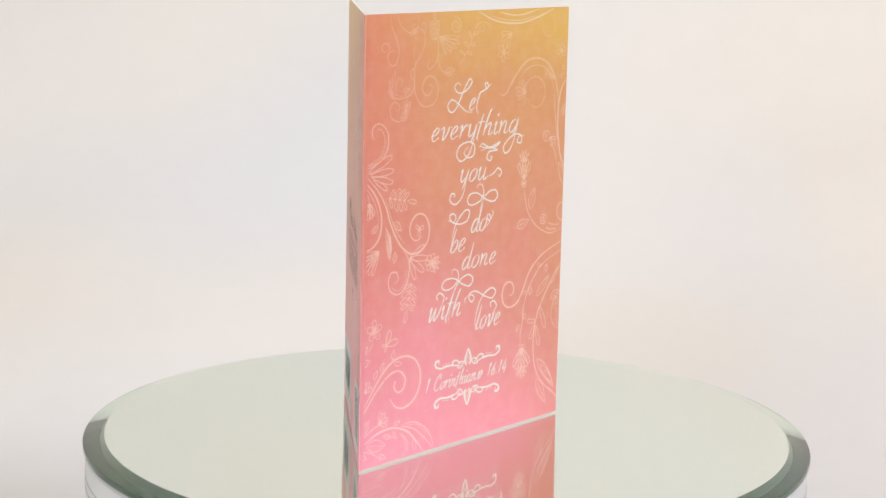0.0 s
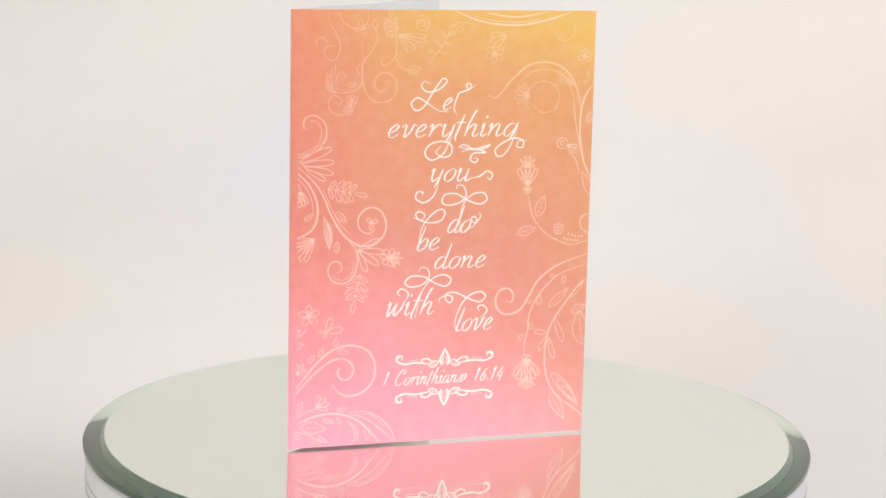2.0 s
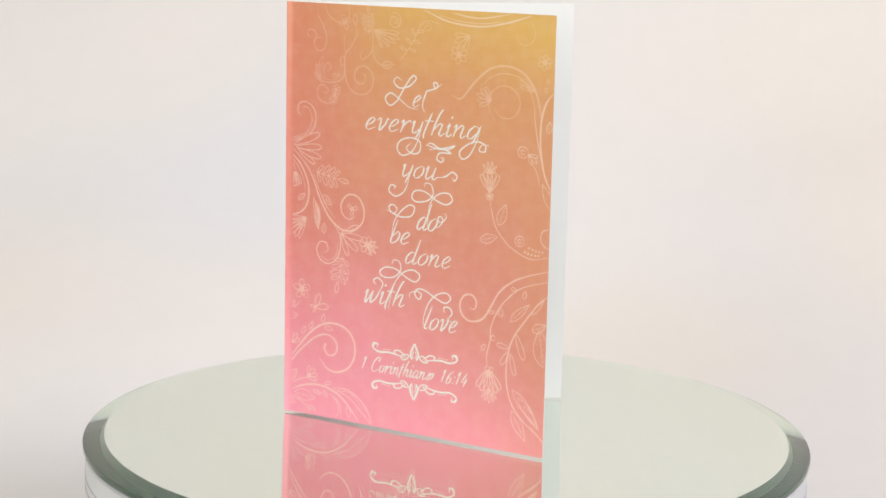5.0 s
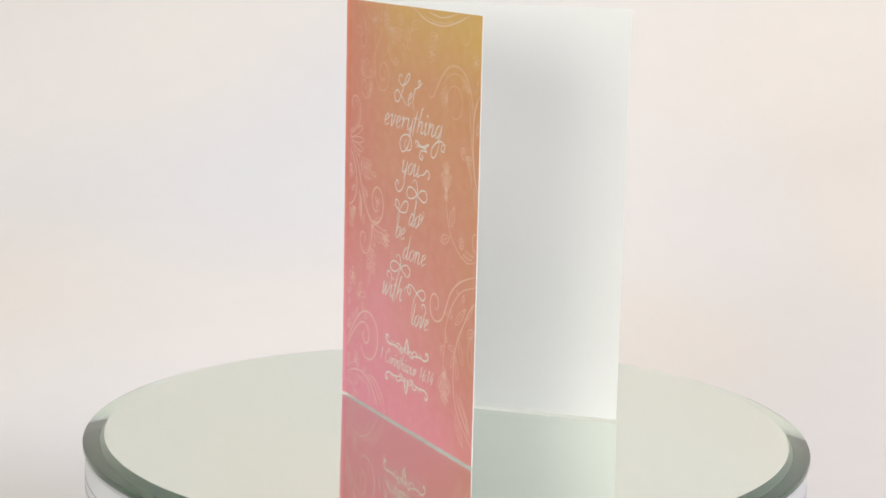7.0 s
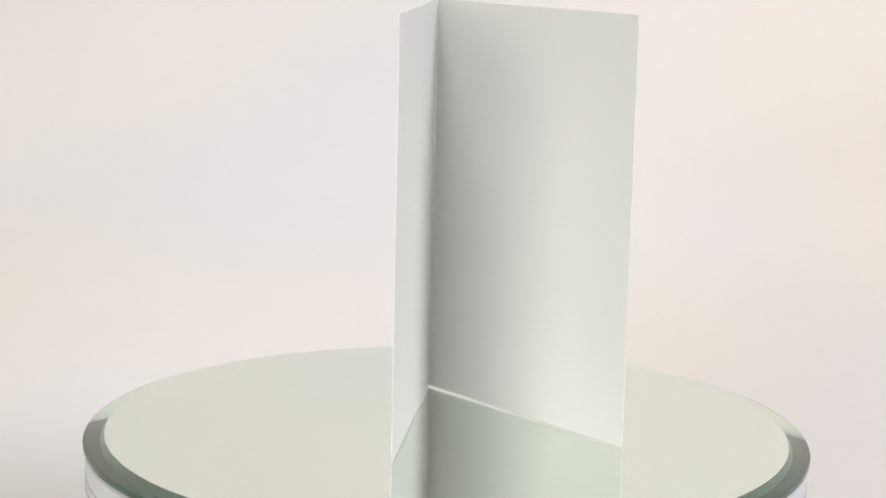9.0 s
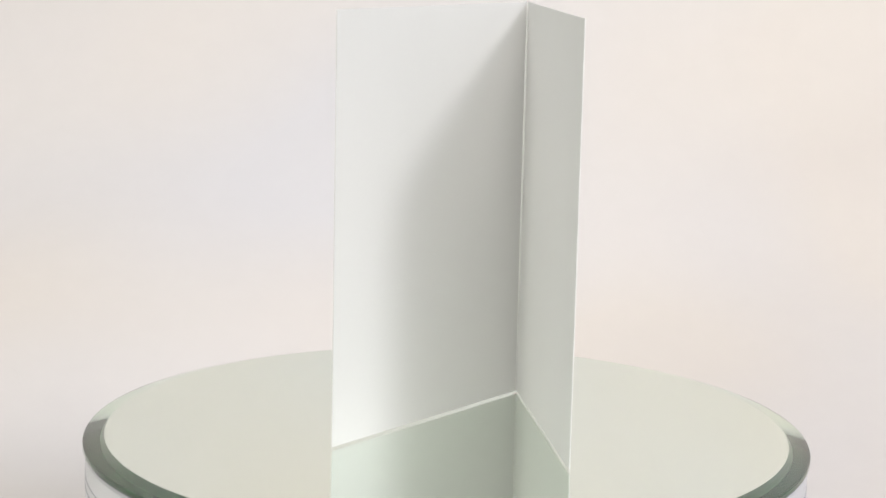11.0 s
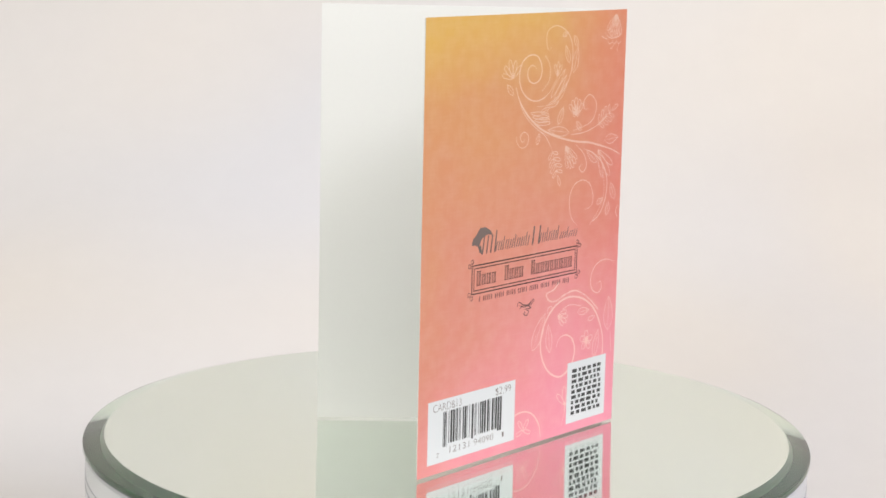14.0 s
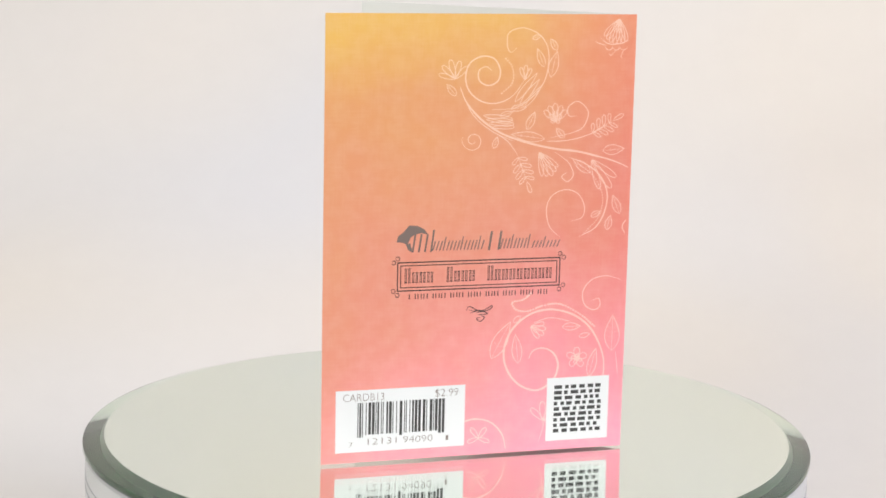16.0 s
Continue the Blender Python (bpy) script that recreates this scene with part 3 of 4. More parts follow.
    a.leaf((13, 38.8), 4, 60, 0.4)
    a.fan((3.2, 30), 5, 75, 100, 4, 0.4)
    a.stroke((3.3, 9.8), (9, 12.3), (16, 13.4), (22, 12.6), (28, 9.8), (33, 5), (36.7, 0.5), w=0.85)
    a.stroke((24, 13.4), (31, 13.4), (37.5, 10), (41.5, 5), (43, 0.5), w=0.45)
    a.stroke((24, 13), (31, 10.6), (37, 6), (42.6, 0.6), w=0.4)
    a.stroke((26, 12.6), (33, 12), (39, 7), w=0.25)
    a.leaf((9.9, 8), 10.5, -8, 0.45, 5)
    a.leaf((16, 10.3), 4.6, -15, 0.4, 1)
    a.leaf((20.2, 10), 3.6, -60, 0.4)
    a.leaf((3.8, 16.3), 6.5, 55, 0.45, 3)
    a.stroke((2, 12), (8, 15), (14, 16.5), w=0.35)
    a.fan((11, 16.4), 5.5, 30, 90, 4, 0.4)
    a.leaf((21.5, 14.8), 3.6, 15, 0.4)
    a.stroke((22.8, 10.6), (26, 7), (26.8, 3), (24.5, 0.5), w=0.35)
    a.stroke((24, 10.2), (27.6, 6), (27.8, 1), w=0.3)
    a.leaf((31.6, 4.3), 5, 100, 0.4)
    a.leaf((13.5, 2.8), 4, -30, 0.4)
    a.leaf((2.4, 4.8), 5, -20, 0.4)
    a.stroke((0.5, 7), (6, 6), (11, 3), (13, 0.5), w=0.3)
    a.done("vine_print", VINE, card, "pale scroll and leaf print at the foot")

    a = Art(grid=FRONT_GRID)
    a.stroke((90, 56.3), (92.4, 56), (93.3, 59), (91.2, 61.6), (87.6, 61), (85.6, 57.4), (86.6, 53), (90.4, 50.8), (96, 52.4), (100, 58), (104, 64.5), (110.5, 69.6), (117.5, 72.6), (127, 75.4), w=0.8)
    a.stroke((98.3, 32.5), (98.1, 38), (99.6, 44), (100.1, 49.7), (103.4, 57), (108.5, 63), (115, 67.6), (126.5, 71.2), w=0.5)
    a.stroke((126.8, 66), (120.5, 60), (114.5, 52.6), (110, 46), (107.6, 38), (107.1, 29), (109, 20.6), (114, 14), (123.6, 6.6), w=0.6)
    for c, n, ang in (((110.5, 66.3), 2.8, 0), ((115.5, 64.6), 3.4, 75), ((100.3, 55.8), 2.6, 15), ((104.6, 56.2), 4, 80), ((96.6, 41), 3.2, 60)):
        a.leaf(c, n, ang, 0.5)
    a.ring((101, 45.3), 1.0)
    a.leaf((113.2, 57), 12, 42, 0.26, 3)
    a.leaf((121.6, 60.5), 9, 52, 0.2)
    a.petal((111.4, 48.5), 11, -70, 0.3)
    a.petal((108.6, 42), 6, 170, 0.4)
    a.petal((107.8, 40.5), 6.5, 240, 0.4)
    a.petal((109, 40), 9, -78, 0.3)
    a.leaf((123, 44), 15, 96, 0.5, 6)
    a.leaf((122, 52), 7, 25, 0.5, 2)
    for k in range(3):
        a.leaf((115.6 + 1.4 * k, 19 - 1.9 * k), 17 - 3 * k, -48 - 2 * k, 0.24)
    a.leaf((112.6, 11), 13, -62, 0.34, 2)
    a.stroke((117, 12), (121, 9), (125, 4), w=0.35)
    # hanging lantern flower
    a.fan((99, 32), 10.5, 270, 74, 6, 0.32, 0.4)
    a.fan((99.2, 24.5), 6, 270, 80, 5, 0.2)
    a.ring((98.3, 32.4), 1.1)
    a.ring((100.2, 32.2), 0.9)
    a.done("vine_print", VINE, card, "pale scroll and lantern flower print")

    for text, u0, u1, base, tall in (("e", 63.2, 67.2, 137.8, 4.9), ("everything", 40.2, 95.2, 126.9, 5.2), ("you", 58.3, 76.4, 108.7, 5.2), ("do", 66.6, 76.4, 87.4, 5.4),
                                     ("be", 53.4, 63.4, 80.4, 5.2), ("done", 61.2, 83.4, 72.6, 5.0), ("with", 40.8, 61.6, 53.7, 5.4), ("love", 70.9, 87, 46.0, 5.2)):
        a = Art(layer=0.06)
        a.pen_word(text, u0, u1, base, tall)
        a.done("word", WHITE_INK, card, "white script lettering")
    for text, u0, u1, base, tall in (("1", 39.8, 42.4, 24.4, 3.4), ("Corinthians", 44.6, 75.2, 24.2, 3.3), ("16:14", 79.2, 92.2, 24.4, 3.4)):
        a = Art(layer=0.06)
        a.pen_word(text, u0, u1, base, tall, 0.145)
        a.done("word", WHITE_INK, card, "white script lettering of the verse")

    a = Art(layer=0.05)
    a.stroke((57.5, 148.3), (55.2, 149.4), (53.7, 147.5), (56.4, 145.2), (61.0, 146.1), (64.4, 149.2), (62.8, 150.5), (59.5, 146.4), (55.0, 139.4), (51.6, 137.8), (49.6, 140.5), (52.3, 142.8), (56.5, 140.6), (61.2, 137.6), (65.4, 137.0), w=0.58)
    a.stroke((68.9, 135.9), (67.7, 138.9), (69.5, 144.3), (71.0, 145.1), (74.4, 146.4), (74.5, 148.3), (72.8, 148.1), (73.9, 146.3), (76.7, 147.9), w=0.58)
    a.stroke((67.8, 132.0), (66.1, 125.0), (63.1, 119.6), (58.5, 117.5), (55.8, 120.2), (57.6, 123.7), (63.0, 125.1), (66.9, 123.5), (66.6, 119.6), (63.1, 118.6), (60.4, 120.7), (62.6, 123.0), w=0.58)
    a.stroke((95.5, 132.6), (93.7, 126.3), (90.4, 120.1), (87.0, 118.5), (85.8, 121.2), (89.2, 124.3), (93.7, 126.0), (97.6, 124.9), (97.5, 122.2), (95.0, 122.5), (96.1, 124.8), (99.5, 124.9), w=0.58)
    a.stroke((70.0, 122.4), (72.2, 123.6), (76.9, 121.8), (83.4, 123.4), (80.0, 121.6), (74.6, 121.7), (70.0, 122.8), w=0.58)
    a.stroke((71.2, 120.8), (76.9, 121.8), (81.7, 120.2), (76.6, 120.0), (75.1, 117.5), (77.2, 116.2), (78.4, 117.7), (76.7, 118.1), w=0.58)
    a.stroke((75.7, 109.7), (79.5, 110.6), (82.5, 112.6), (84.9, 111.1), (83.8, 109.1), (82.6, 110.2), w=0.58)
    a.stroke((62.5, 110.2), (60.0, 103.2), (55.8, 100.2), (52.3, 101.9), (53.0, 104.6), (55.3, 104.3), (54.6, 103.2), w=0.58)
    a.stroke((71.5, 87.4), (71.4, 93.3), (72.8, 99.5), (76.6, 103.1), (81.2, 103.6), (82.8, 100.9), (79.8, 99.0), (75.1, 100.4), (69.6, 103.4), (65.0, 103.3), (63.4, 100.5), (65.9, 98.8), (71.2, 99.9), (73.7, 102.7), (72.6, 106.5), (69.9, 106.9), (69.6, 105.3), w=0.58)
    a.stroke((75.2, 88.6), (77.0, 89.7), (78.5, 91.9), (78.0, 93.6), (76.6, 93.6), (76.4, 92.2), (77.7, 91.4), (79.5, 92.6), (80.3, 94.3), (79.4, 95.4), w=0.5)
    a.stroke((53.5, 81.2), (54.9, 89.0), (57.5, 93.4), (62.0, 97.0), (64.8, 96.3), (63.3, 92.7), (58.3, 91.8), (53.6, 93.3), (52.4, 95.6), (54.3, 96.5), (56.3, 94.9), (54.8, 93.0), (51.3, 94.1), w=0.58)
    a.stroke((52.8, 51.9), (54.3, 59.1), (56.5, 64.7), (60.3, 68.7), (64.9, 70.0), (68.1, 68.0), (65.8, 65.2), (61.1, 66.7), (56.4, 69.4), (51.0, 69.7), (48.3, 67.3), (50.7, 65.4), (55.7, 66.2), (58.7, 69.5), (57.9, 72.6), (55.2, 73.3), (54.2, 71.3), w=0.58)
    a.stroke((48.4, 59.0), (49.9, 62.6), (47.2, 64.7), (45.3, 63.3), (46.4, 61.7), w=0.58)
    a.stroke((71.7, 45.9), (70.1, 49.0), (72.2, 56.2), (76.0, 60.7), (80.7, 62.3), (83.2, 60.4), (80.8, 58.0), (76.1, 59.5), (70.5, 62.2), (66.7, 62.1), (65.9, 59.7), (67.9, 58.1), (69.0, 60.1), (66.7, 61.3), (63.2, 60.0), (63.5, 58.1), w=0.58)
    a.stroke((81.3, 50.8), (84.0, 54.1), (82.4, 56.4), (80.0, 56.0), (80.5, 54.0), w=0.58)
    a.done("flourish", WHITE_INK, card, "white looping pen flourishes")

    for z, d in ((34.2, 1), (19.2, -1)):
        a = Art(layer=0.05)
        for s in (1, -1):
            def q(u, h):
                return (66.2 + s * u, z + d * h)
            a.stroke(q(4.5, -2.2), q(9, -1.2), q(13, -0.8), q(17.4, -1.2), q(20.6, 0.2), q(20.4, 2.2), q(18.4, 2.0), q(18.8, 0.6), w=0.8)
            a.stroke(q(4, -1.8), q(7.4, 0.6), q(10, 0.2), q(9.2, -1.2), w=0.65)
            a.leaf(q(4.6, -1.6), 4.6, -25 * s * d, 0.5, 0, 0.55)
            a.poly([q(18.2, 2.6), q(20.8, 2.2), q(20.6, 0.6), q(19.8, 1.6)])
            a.beads(q(11, 0.5), q(14, 0.2), q(16.4, -0.1), r=0.28, gap=1.1)
            a.stroke(q(1.0, -2.4), q(1.9, 0), q(0.1, 4.6), w=0.95, taper=0.6)
            a.stroke(q(0.3, -1.8), q(0.9, -0.2), q(0.2, 1.6), w=0.4)
        a.done("scroll_ornament", WHITE_INK, card, "white scroll ornament beside the verse number")


def back_print(card):
    a = Art(back=True, grid=BACK_GRID)
    a.stroke((57.2, 154.9), (59.5, 156.4), (62.4, 154.6), (62, 150.6), (58.4, 148.8), (54.6, 150.6), (53.6, 155), (56, 159.6), (61, 160.6), (66, 157.8), (67.8, 152), (66.2, 146.4), (61.4, 142.4), (55, 141.6), (48.5, 144.6), (43.2, 151.6), w=0.6)
    a.stroke((70, 148), (67.8, 142.6), (64.4, 138), (60, 133.8), (54, 129.8), (47.6, 127.1), (39, 124.6), (30.6, 122.9), (22, 121.9), (15.2, 120.3), (7, 118), (0.6, 115.2), w=0.85)
    a.stroke((68.6, 144), (64.4, 136.4), (57, 130.2), (48, 126), w=0.35)
    a.stroke((46.8, 164), (49.2, 162.2), (50.7, 164.8), (49.9, 170.2), (43.7, 172.1), (36.8, 168.7), (33.7, 161.7), (35.3, 151), (41, 143.6), (48, 139.6), (56.9, 139), w=0.4)
    for k in range(4):
        a.petal((60.5 - 1.2 * k, 136.6 - 1.6 * k), 12 - k, 188 - 3 * k, 0.24)
    a.leaf((38.6, 168.4), 4, 160, 0.45, 1)
    a.leaf((37, 160), 8, 70, 0.35, 2)
    a.leaf((31.6, 157.4), 11, 105, 0.35, 3)
    a.leaf((31.6, 165.4), 5.5, 60, 0.45, 2)
    a.fan((43.5, 151), 6, 95, 50, 3, 0.35)
    for k in range(3):
        a.leaf((43 - 1.5 * k, 148 - 1.8 * k), 15 - 2 * k, 128, 0.16)
    a.beads((52, 160.5), (48.6, 156), (48.6, 150), (53, 145.6), r=0.35, gap=1.0)
    a.fan((72, 151.5), 8, 75, 120, 5, 0.35)
    a.leaf((73.6, 147), 6, 50, 0.45, 2)
    a.leaf((46, 139.6), 6.4, 175, 0.4, 2)
    a.leaf((51, 137.2), 5.6, 160, 0.4, 2)
    a.leaf((41, 134.4), 8, 115, 0.38, 1)
    a.fan((31, 134), 7.4, 90, 90, 5, 0.4)
    a.bloom((31, 135.6), 2.6, 5)
    a.leaf((29, 129.4), 5.2, 50, 0.5, 2)
    a.leaf((42.4, 128), 14, 8, 0.28, 2)
    a.stroke((22.1, 136.3), (25.4, 136.4), (25.6, 140), (21.6, 142.2), (17.5, 138.1), (19.4, 132), (24.4, 129.4), (32.9, 127.5), w=0.4)
    a.stroke((34.5, 126), (26, 126.4), (17.5, 128.6), (10, 132.4), w=0.4)
    a.fern((17, 128.8), (7, 134.6), 4, 4.6)
    a.fern((46.8, 121), (42.6, 109.5), 4, 4.6)
    a.stroke((55, 129), (50.5, 126), (46.8, 121), w=0.35)
    a.leaf((55.5, 125.6), 5, 110, 0.45, 2)
    a.spiral((64.8, 126.4), 0.8, 4.6, 200, 1.5, 0.35)
    a.fan((37.6, 121.5), 11, 240, 46, 5, 0.25)
    a.leaf((20.2, 116), 9, 38, 0.4, 3)
    a.leaf((7, 122.6), 9, 175, 0.45, 2)
    a.fan((16, 118.4), 14, 235, 40, 3, 0.26)
    a.stroke((31, 121.6), (25.6, 117.4), (23.6, 112.4), (26, 109.6), (28.4, 111.6), (26.4, 113.2), w=0.4)
    a.stroke((24.4, 93.6), (20, 95), (19, 99.4), (21.6, 104.6), (26.8, 106.3), (32.2, 104), (34.6, 98.6), (33.4, 91.4), (29.2, 87), w=0.4)
    a.stroke((25.2, 119.4), (19, 117), (13.6, 113.2), (10.4, 108), (9.6, 102.4), (11.2, 96), (14.8, 90.6), (21.4, 87), w=0.55)
    a.beads((24, 118), (15.8, 112.4), (11.6, 104), (13, 95.6), (19, 88.6), r=0.3, gap=0.9)
    a.leaf((14.4, 96.4), 4.4, 150, 0.5, 1)
    a.leaf((5.9, 100.2), 8, 70, 0.42, 2)
    a.leaf((9, 92.8), 6, 105, 0.45, 2)
    a.stroke((1, 95), (3.4, 91), (1, 87), w=0.4)
    a.done("vine_print", VINE, card, "pale scrolled vine print")

    a = Art(back=True, grid=BACK_GRID)
    a.fan((4.6, 175.6), 10.5, 282, 62, 7, 0.3)
    a.stroke((12.4, 168), (9, 165.6), (4, 165.8), (0.8, 167), w=0.4)
    for u in (3, 6, 9):
        a.spiral((u, 164.6), 1.5, 1.5, 180, 0.5, 0.3)
    a.stroke((10, 165), (13, 165.8), (14.6, 166.6), w=0.35)
    a.stroke((6, 163), (8, 161), (9, 161.6), w=0.3)
    a.stroke((3, 163), (4, 160.6), (3.4, 159.8), w=0.3)
    a.done("vine_print", VINE, card, "pale bell flower print")

    a = Art(back=True, grid=BACK_GRID)
    a.stroke((41.9, 37.3), (40, 40.6), (35.8, 41.6), (31.6, 39.4), (29.8, 34.4), (32, 28.4), (38.4, 24.4), (45.4, 26.4), (50.4, 32), (52.2, 39.6), (49.6, 48), (43, 54.6), (34.4, 57.4), (25.4, 56), (18, 51.4), (13.4, 44.6), (11, 37), (11.4, 29), (14.6, 22), w=0.8)
    a.stroke((16, 60.9), (13, 61.8), (12.6, 58.6), (15.4, 57.2), (19, 59.6), (19.4, 65), (15.6, 69.6), (9.6, 71), (3.6, 69.4), w=0.4)
    a.beads((40.4, 64.6), (44, 61.6), (48.6, 60.4), (47, 57.4), (42.2, 56.8), (36, 59), (29.1, 59.6), (21, 55.6), (14.4, 50.1), r=0.45, gap=0.85)
    a.leaf((7.4, 47.6), 14.5, 92, 0.42, 7)
    a.stroke((6, 40), (5.4, 34), (5.2, 30.5), w=0.3)
    a.leaf((53.4, 45), 17, 118, 0.34, 2)
    a.leaf((46.8, 41.4), 12, 85, 0.34, 1)
    a.leaf((46.6, 53.6), 4, 140, 0.5)
    a.fan((41, 50.4), 6.5, 200, 70, 4, 0.4)
    a.stroke((40, 52), (33, 54), (25, 52.6), w=0.3)
    a.leaf((24.2, 50.4), 7.6, 178, 0.4, 3)
    a.leaf((18.8, 46.8), 4.6, 165, 0.4)
    a.bloom((22.1, 37.6), 4.2, 5)
    a.bloom((22.1, 37.2), 2.2, 4)
    a.leaf((15.6, 35.6), 12, 105, 0.3, 2)
    a.stroke((82, 0.6), (76, 6), (70, 11), (64, 12.8), (57.6, 11.4), (53, 6.6), (51.4, 0.6), w=0.6)
    a.stroke((98, 0.6), (92, 5.4), (86, 6), (80, 2.6), w=0.35)
    a.fan((62.6, 5), 5.4, 90, 220, 4, 0.45)
    a.fan((36, 12), 8, 110, 130, 4, 0.4)
    a.stroke((38, 3), (36, 9), (36, 12), w=0.3)
    a.leaf((88, 2.6), 4, 20, 0.4)
    a.done("vine_print", VINE, card, "pale scroll and leaf print at the foot")

    # maker's mark: plain shapes and bars
    a = Art(back=True, layer=0.05)
    a.poly([(95.4, 88.6), (94.8, 91), (92.6, 92.6), (90.4, 95.2), (87, 95), (84, 93.4), (82.4, 91.2), (85, 92), (87.6, 91.6), (89.6, 90.4), (91, 87.4), (93, 88.4)])
    a.poly([(91.6, 87.6), (89.8, 88.2), (88.8, 84.2), (90.6, 85.4)])
    a.done("mark", GREY, card, "grey maker's mark")
    for u0, u1, count, z0, z1, wide in ((89.2, 81.6, 4, 84.4, 91.6, 0.75), (80.8, 60.6, 15, 84.8, 88.6, 0.5), (57.6, 53.6, 2, 84.4, 92.0, 0.9), (52.6, 41.2, 9, 84.8, 88.8, 0.5), (39.2, 28.6, 8, 84.8, 87.6, 0.5)):
        a = Art(back=True, layer=0.05)
        for k in range(count):
            c = u0 + (u1 - u0) * k / (count - 1)
            top = z1 + (1.6 if k % 5 == 3 else 0.0)
            a.begin("bar")
            a.poly([(c, z0), (c - wide, z0), (c - wide - 1.1, top), (c - 1.1, top)], False)
        a.done("lettering_bar", GREY, card, "plain grey slanted bars")
    a = Art(back=True, layer=0.05)
    for d, w in ((0, 0.46), (1.3, 0.36)):
        a.rect(95 - d, 26.6 + d, 68.8 + d, 68.8 + d + w)
        a.rect(95 - d, 26.6 + d, 80.6 - d - w, 80.6 - d)
        a.rect(95 - d, 95 - d - w, 68.8 + d, 80.6 - d)
        a.rect(26.6 + d + w, 26.6 + d, 68.8 + d, 80.6 - d)
    for u in (95.4, 26.2):
        for z in (68.4, 81):
            s, t = (1 if u > 60 else -1), (1 if z > 75 else -1)
            a.ring((u + s * 1.0, z - t * 0.6), 0.8, 0.3)
            a.ring((u - s * 0.6, z + t * 1.0), 0.8, 0.3)
    a.done("frame", BLACK, card, "dark double-ruled frame")
    for u0, letters in ((91.8, 4), (74.4, 4), (57.4, 9)):
        a = Art(back=True, layer=0.05)
        for k in range(letters):
            c = u0 - 3.1 * k
            tall = 77.8 if k == 0 else 76.2
            for side in (0.0, 1.45):
                a.rect(c - side, c - side - 0.25, 72.3, tall)
                a.rect(c - side - 0.55, c - side - 0.8, 72.3, tall)
                a.rect(c - side + 0.15, c - side - 0.95, 72.1, 72.4)
                a.rect(c - side + 0.15, c - side - 0.95, tall - 0.1, tall + 0.2)
        a.done("lettering_bar", BLACK, card, "plain dark outlined bars")
    a = Art(back=True, layer=0.05)
    for k in range(24):
        c = 90 - 2.46 * k
        a.rect(c, c - 0.4, 65.6, 67.6)
        if k % 3:
            a.rect(c - 1.1, c - 1.5, 65.6, 67.6)
    a.done("lettering_bar", BLACK, card, "plain dark bars")
    a = Art(back=True, layer=0.05)
    a.stroke((66, 60), (64.6, 61.6), (60, 59.6), (55.4, 61.6), (56, 60.2), (61, 59.2), (65, 60.4), w=0.35)
    a.stroke((64.6, 58.8), (61, 60), (57, 58.4), (61, 58.2), w=0.35)
    a.stroke((60.8, 58.4), (58.4, 57), (60, 55.4), (61.6, 56.6), (60.2, 57), w=0.35)
    a.done("flourish", BLACK, card, "dark pen flourish")

    a = Art(back=True, layer=0.07)
    a.rect(119.2, 65.6, 4.2, 29.6)
    label = a.done("price_label", LABEL, card, "white price label with a striped code")
    for text, u0, u1, z0, z1 in (("CARDB13", 116.2, 99.4, 25.1, 28.1), ("$2.99", 78.2, 68.5, 24.8, 28.3), ("7", 113.6, 112.2, 6.4, 8.3),
                                 ("12131", 105.9, 94.0, 7.0, 9.6), ("94090", 91.2, 79.0, 7.0, 9.6), ("1", 73.4, 72.4, 7.0, 9.0)):
        a = Art(back=True, layer=0.10)
        a.word(text, u0, u1, z0, z1, thin=0.018)
        a.done("lettering", GREY, label)
    rng, u = random.Random(7), 110.2
    while u > 75.2:
        wide = rng.choice((0.37, 0.37, 0.37, 0.74, 1.1))
        a = Art(back=True, layer=0.10)
        a.rect(u, u - wide, 10.2 if u > 107.4 or u < 77.6 or 91.5 < u < 94 else 11.2, 24.4)
        a.done("bar", BLACK, label)
        u -= wide + rng.choice((0.37, 0.37, 0.74, 0.74, 1.1))
    a = Art(back=True, layer=0.07)
    a.rect(30.6, 3.5, 3.8, 30.3)
    label = a.done("code_label", LABEL, card, "white square label with plain dark bars")
    for k in range(9):
        a = Art(back=True, layer=0.10)
        z = 7.2 + 2.3 * k
        u = 27.4
        while u > 7.4:
            wide = rng.choice((1.6, 2.4, 3.4))
            a.rect(u, max(u - wide, 6.8), z, z + 1.5)
            u -= wide + rng.choice((0.9, 1.3))
        a.done("bar", BLACK, label)


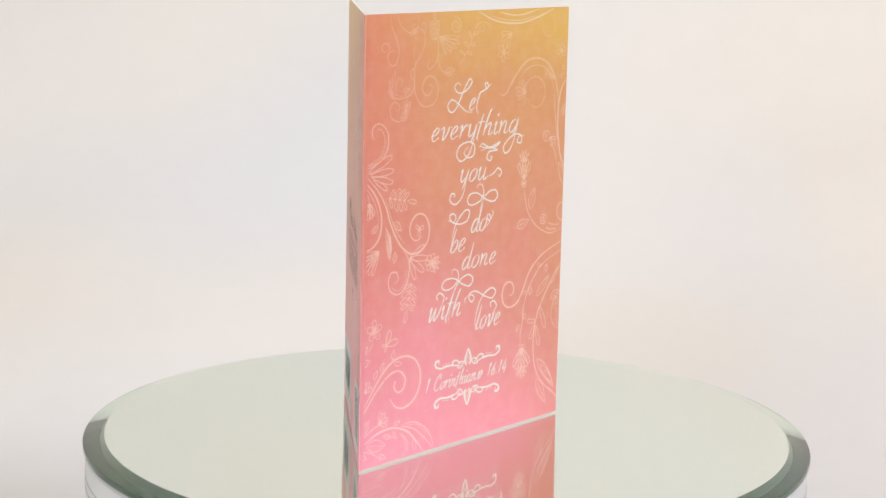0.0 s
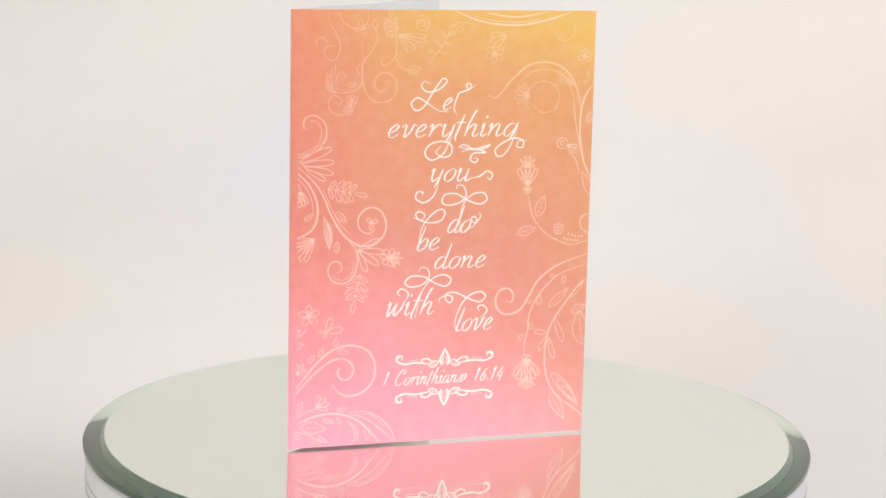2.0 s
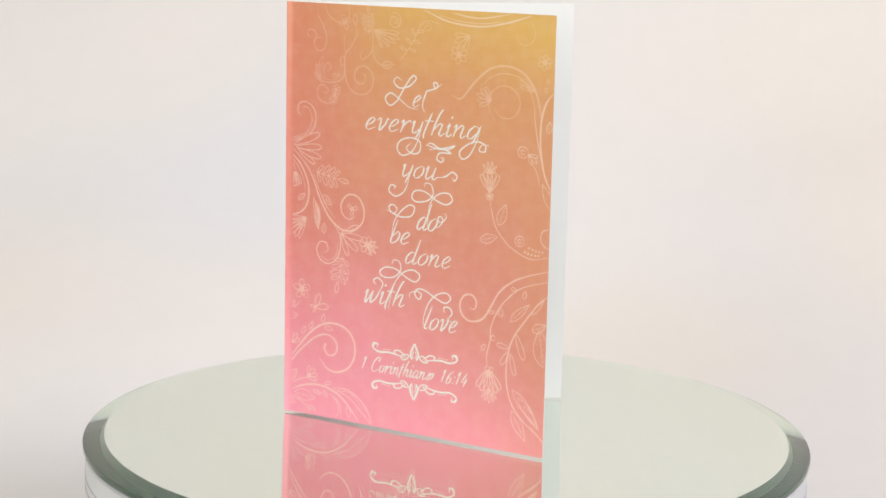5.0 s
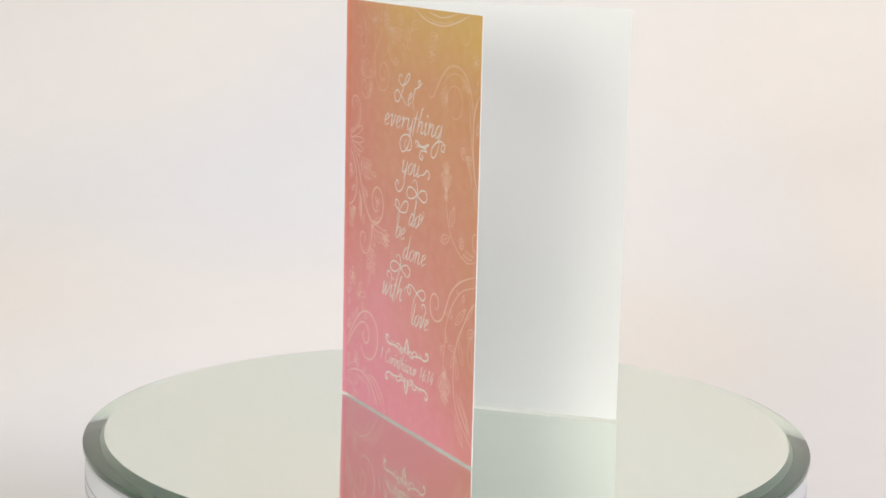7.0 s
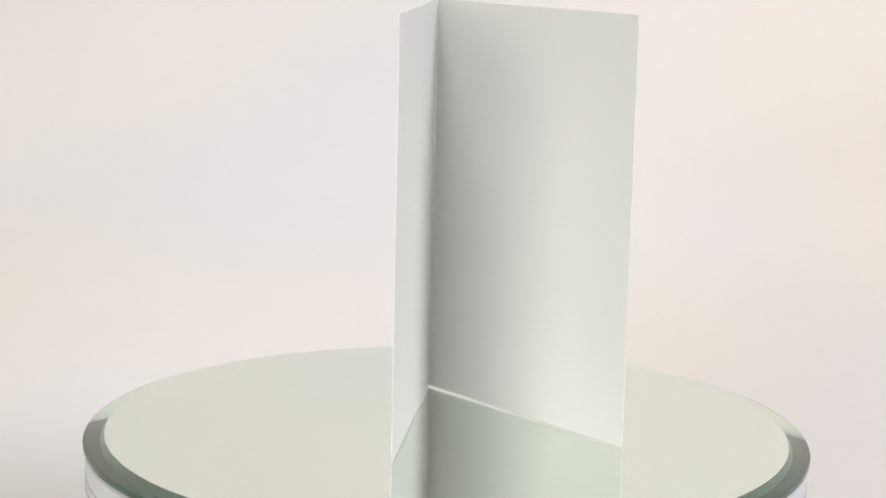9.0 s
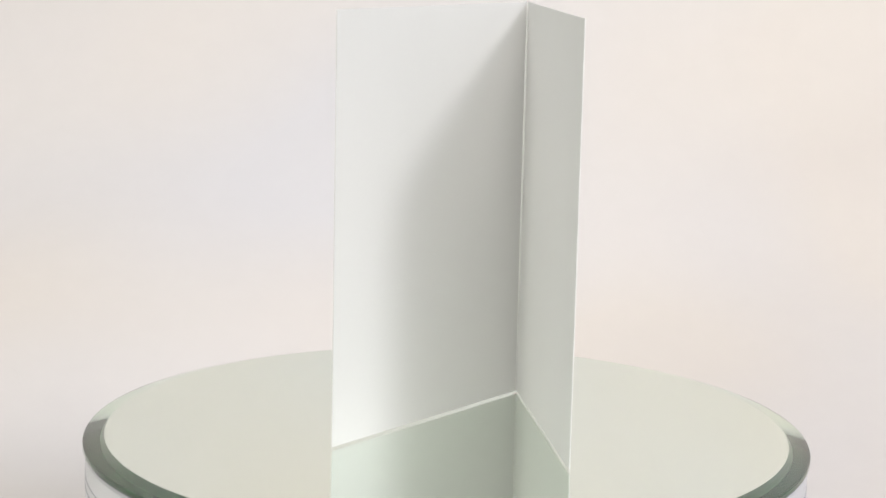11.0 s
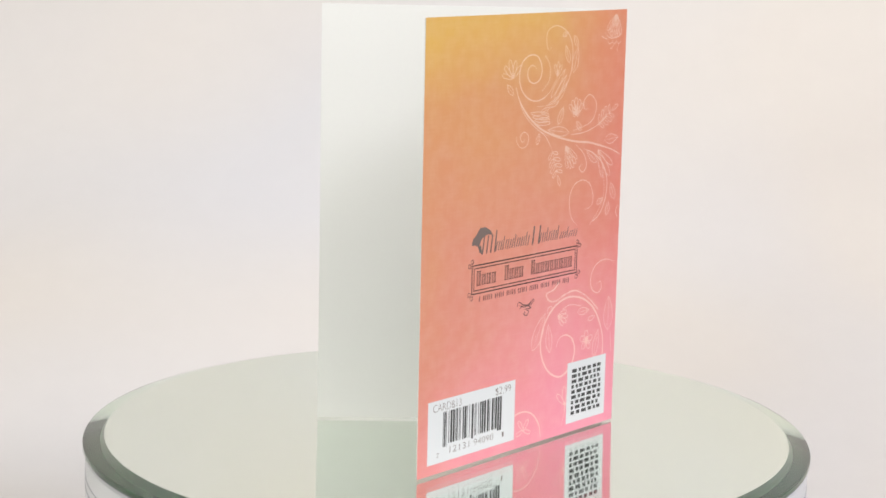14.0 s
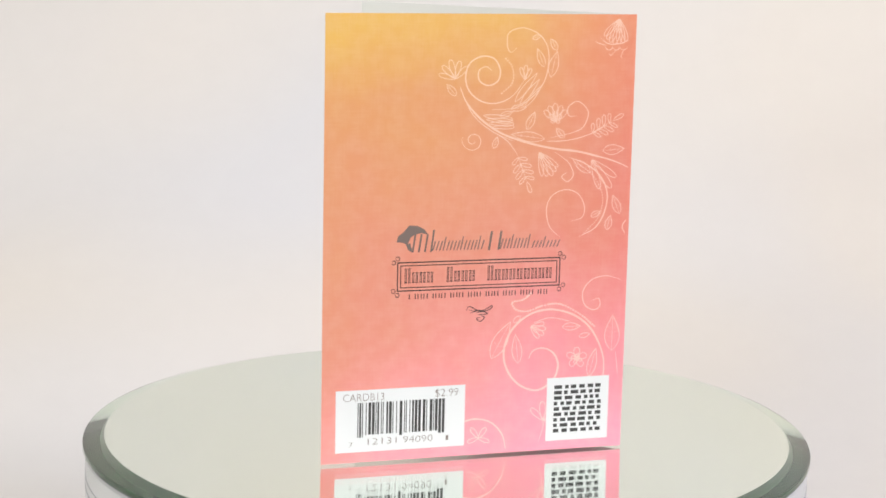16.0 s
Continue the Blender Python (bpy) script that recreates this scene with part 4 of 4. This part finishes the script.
def greeting_card():
    card = tagged(new("greeting_card"), "standing folded greeting card printed in yellow, coral and pink", "greeting card")
    cover("front_cover", False, card, "front leaf with white lettering outside")
    cover("back_cover", True, card, "back leaf with price label outside")
    # rounded fold between the two leaves
    ring = ((2.6, -0.225), (1.2, -0.36), (0.3, -0.62), (-0.3, -0.92), (-0.68, -1.06), (-0.95, -0.98), (-1.02, -0.74), (-0.7, -0.36), (0.1, 0.45), (0.2, 0.1), (1.2, -0.15))
    n = len(ring)
    verts = [(x / 1000, y / 1000, z) for z in (0, H) for x, y in ring]
    faces = [(k, (k + 1) % n, n + (k + 1) % n, n + k) for k in range(n)] + [tuple(range(n - 1, -1, -1)), tuple(range(n, 2 * n))]
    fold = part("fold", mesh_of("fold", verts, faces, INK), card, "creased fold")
    fold.location = (*SPINE, 0)
    half = radians(OPEN / 2)
    v, f = lathe([(0, 0.0004), (0.00042, 0.0008), (0.00042, H - 0.0008), (0, H - 0.0004)], 12)
    bead = part("score_line", mesh_of("score_line", v, f, PAPER, True), card, "raised white score line inside the fold")
    bead.location = (SPINE[0] + 0.0011 * math.cos(half), SPINE[1] + 0.0011 * math.sin(half), 0)
    front_print(card)
    back_print(card)
    return card


studio()
backdrop()
turntable()
plate = mirror()
card = greeting_card()

# seconds and the turn of the table, degrees
TURN = [(0.0, 49.86), (1.0, 33.82), (2.0, 17.73), (3.0, 1.58), (4.0, -14.61), (5.0, -30.83), (6.0, -47.07), (7.0, -63.32), (8.0, -79.58), (9.0, -95.83), (10.0, -112.06), (11.0, -128.27), (12.0, -144.45), (13.0, -160.58), (14.0, -176.67), (15.0, -192.7), (16.0, -208.67)]


def motions():
    walk(card, [(t, pose(0, 0, TOP + 0.0001, 0, 0, a)) for t, a in TURN])
    walk(plate, [(t, pose(0, DISC_Y, TOP, 0, 0, a)) for t, a in TURN])


motions()
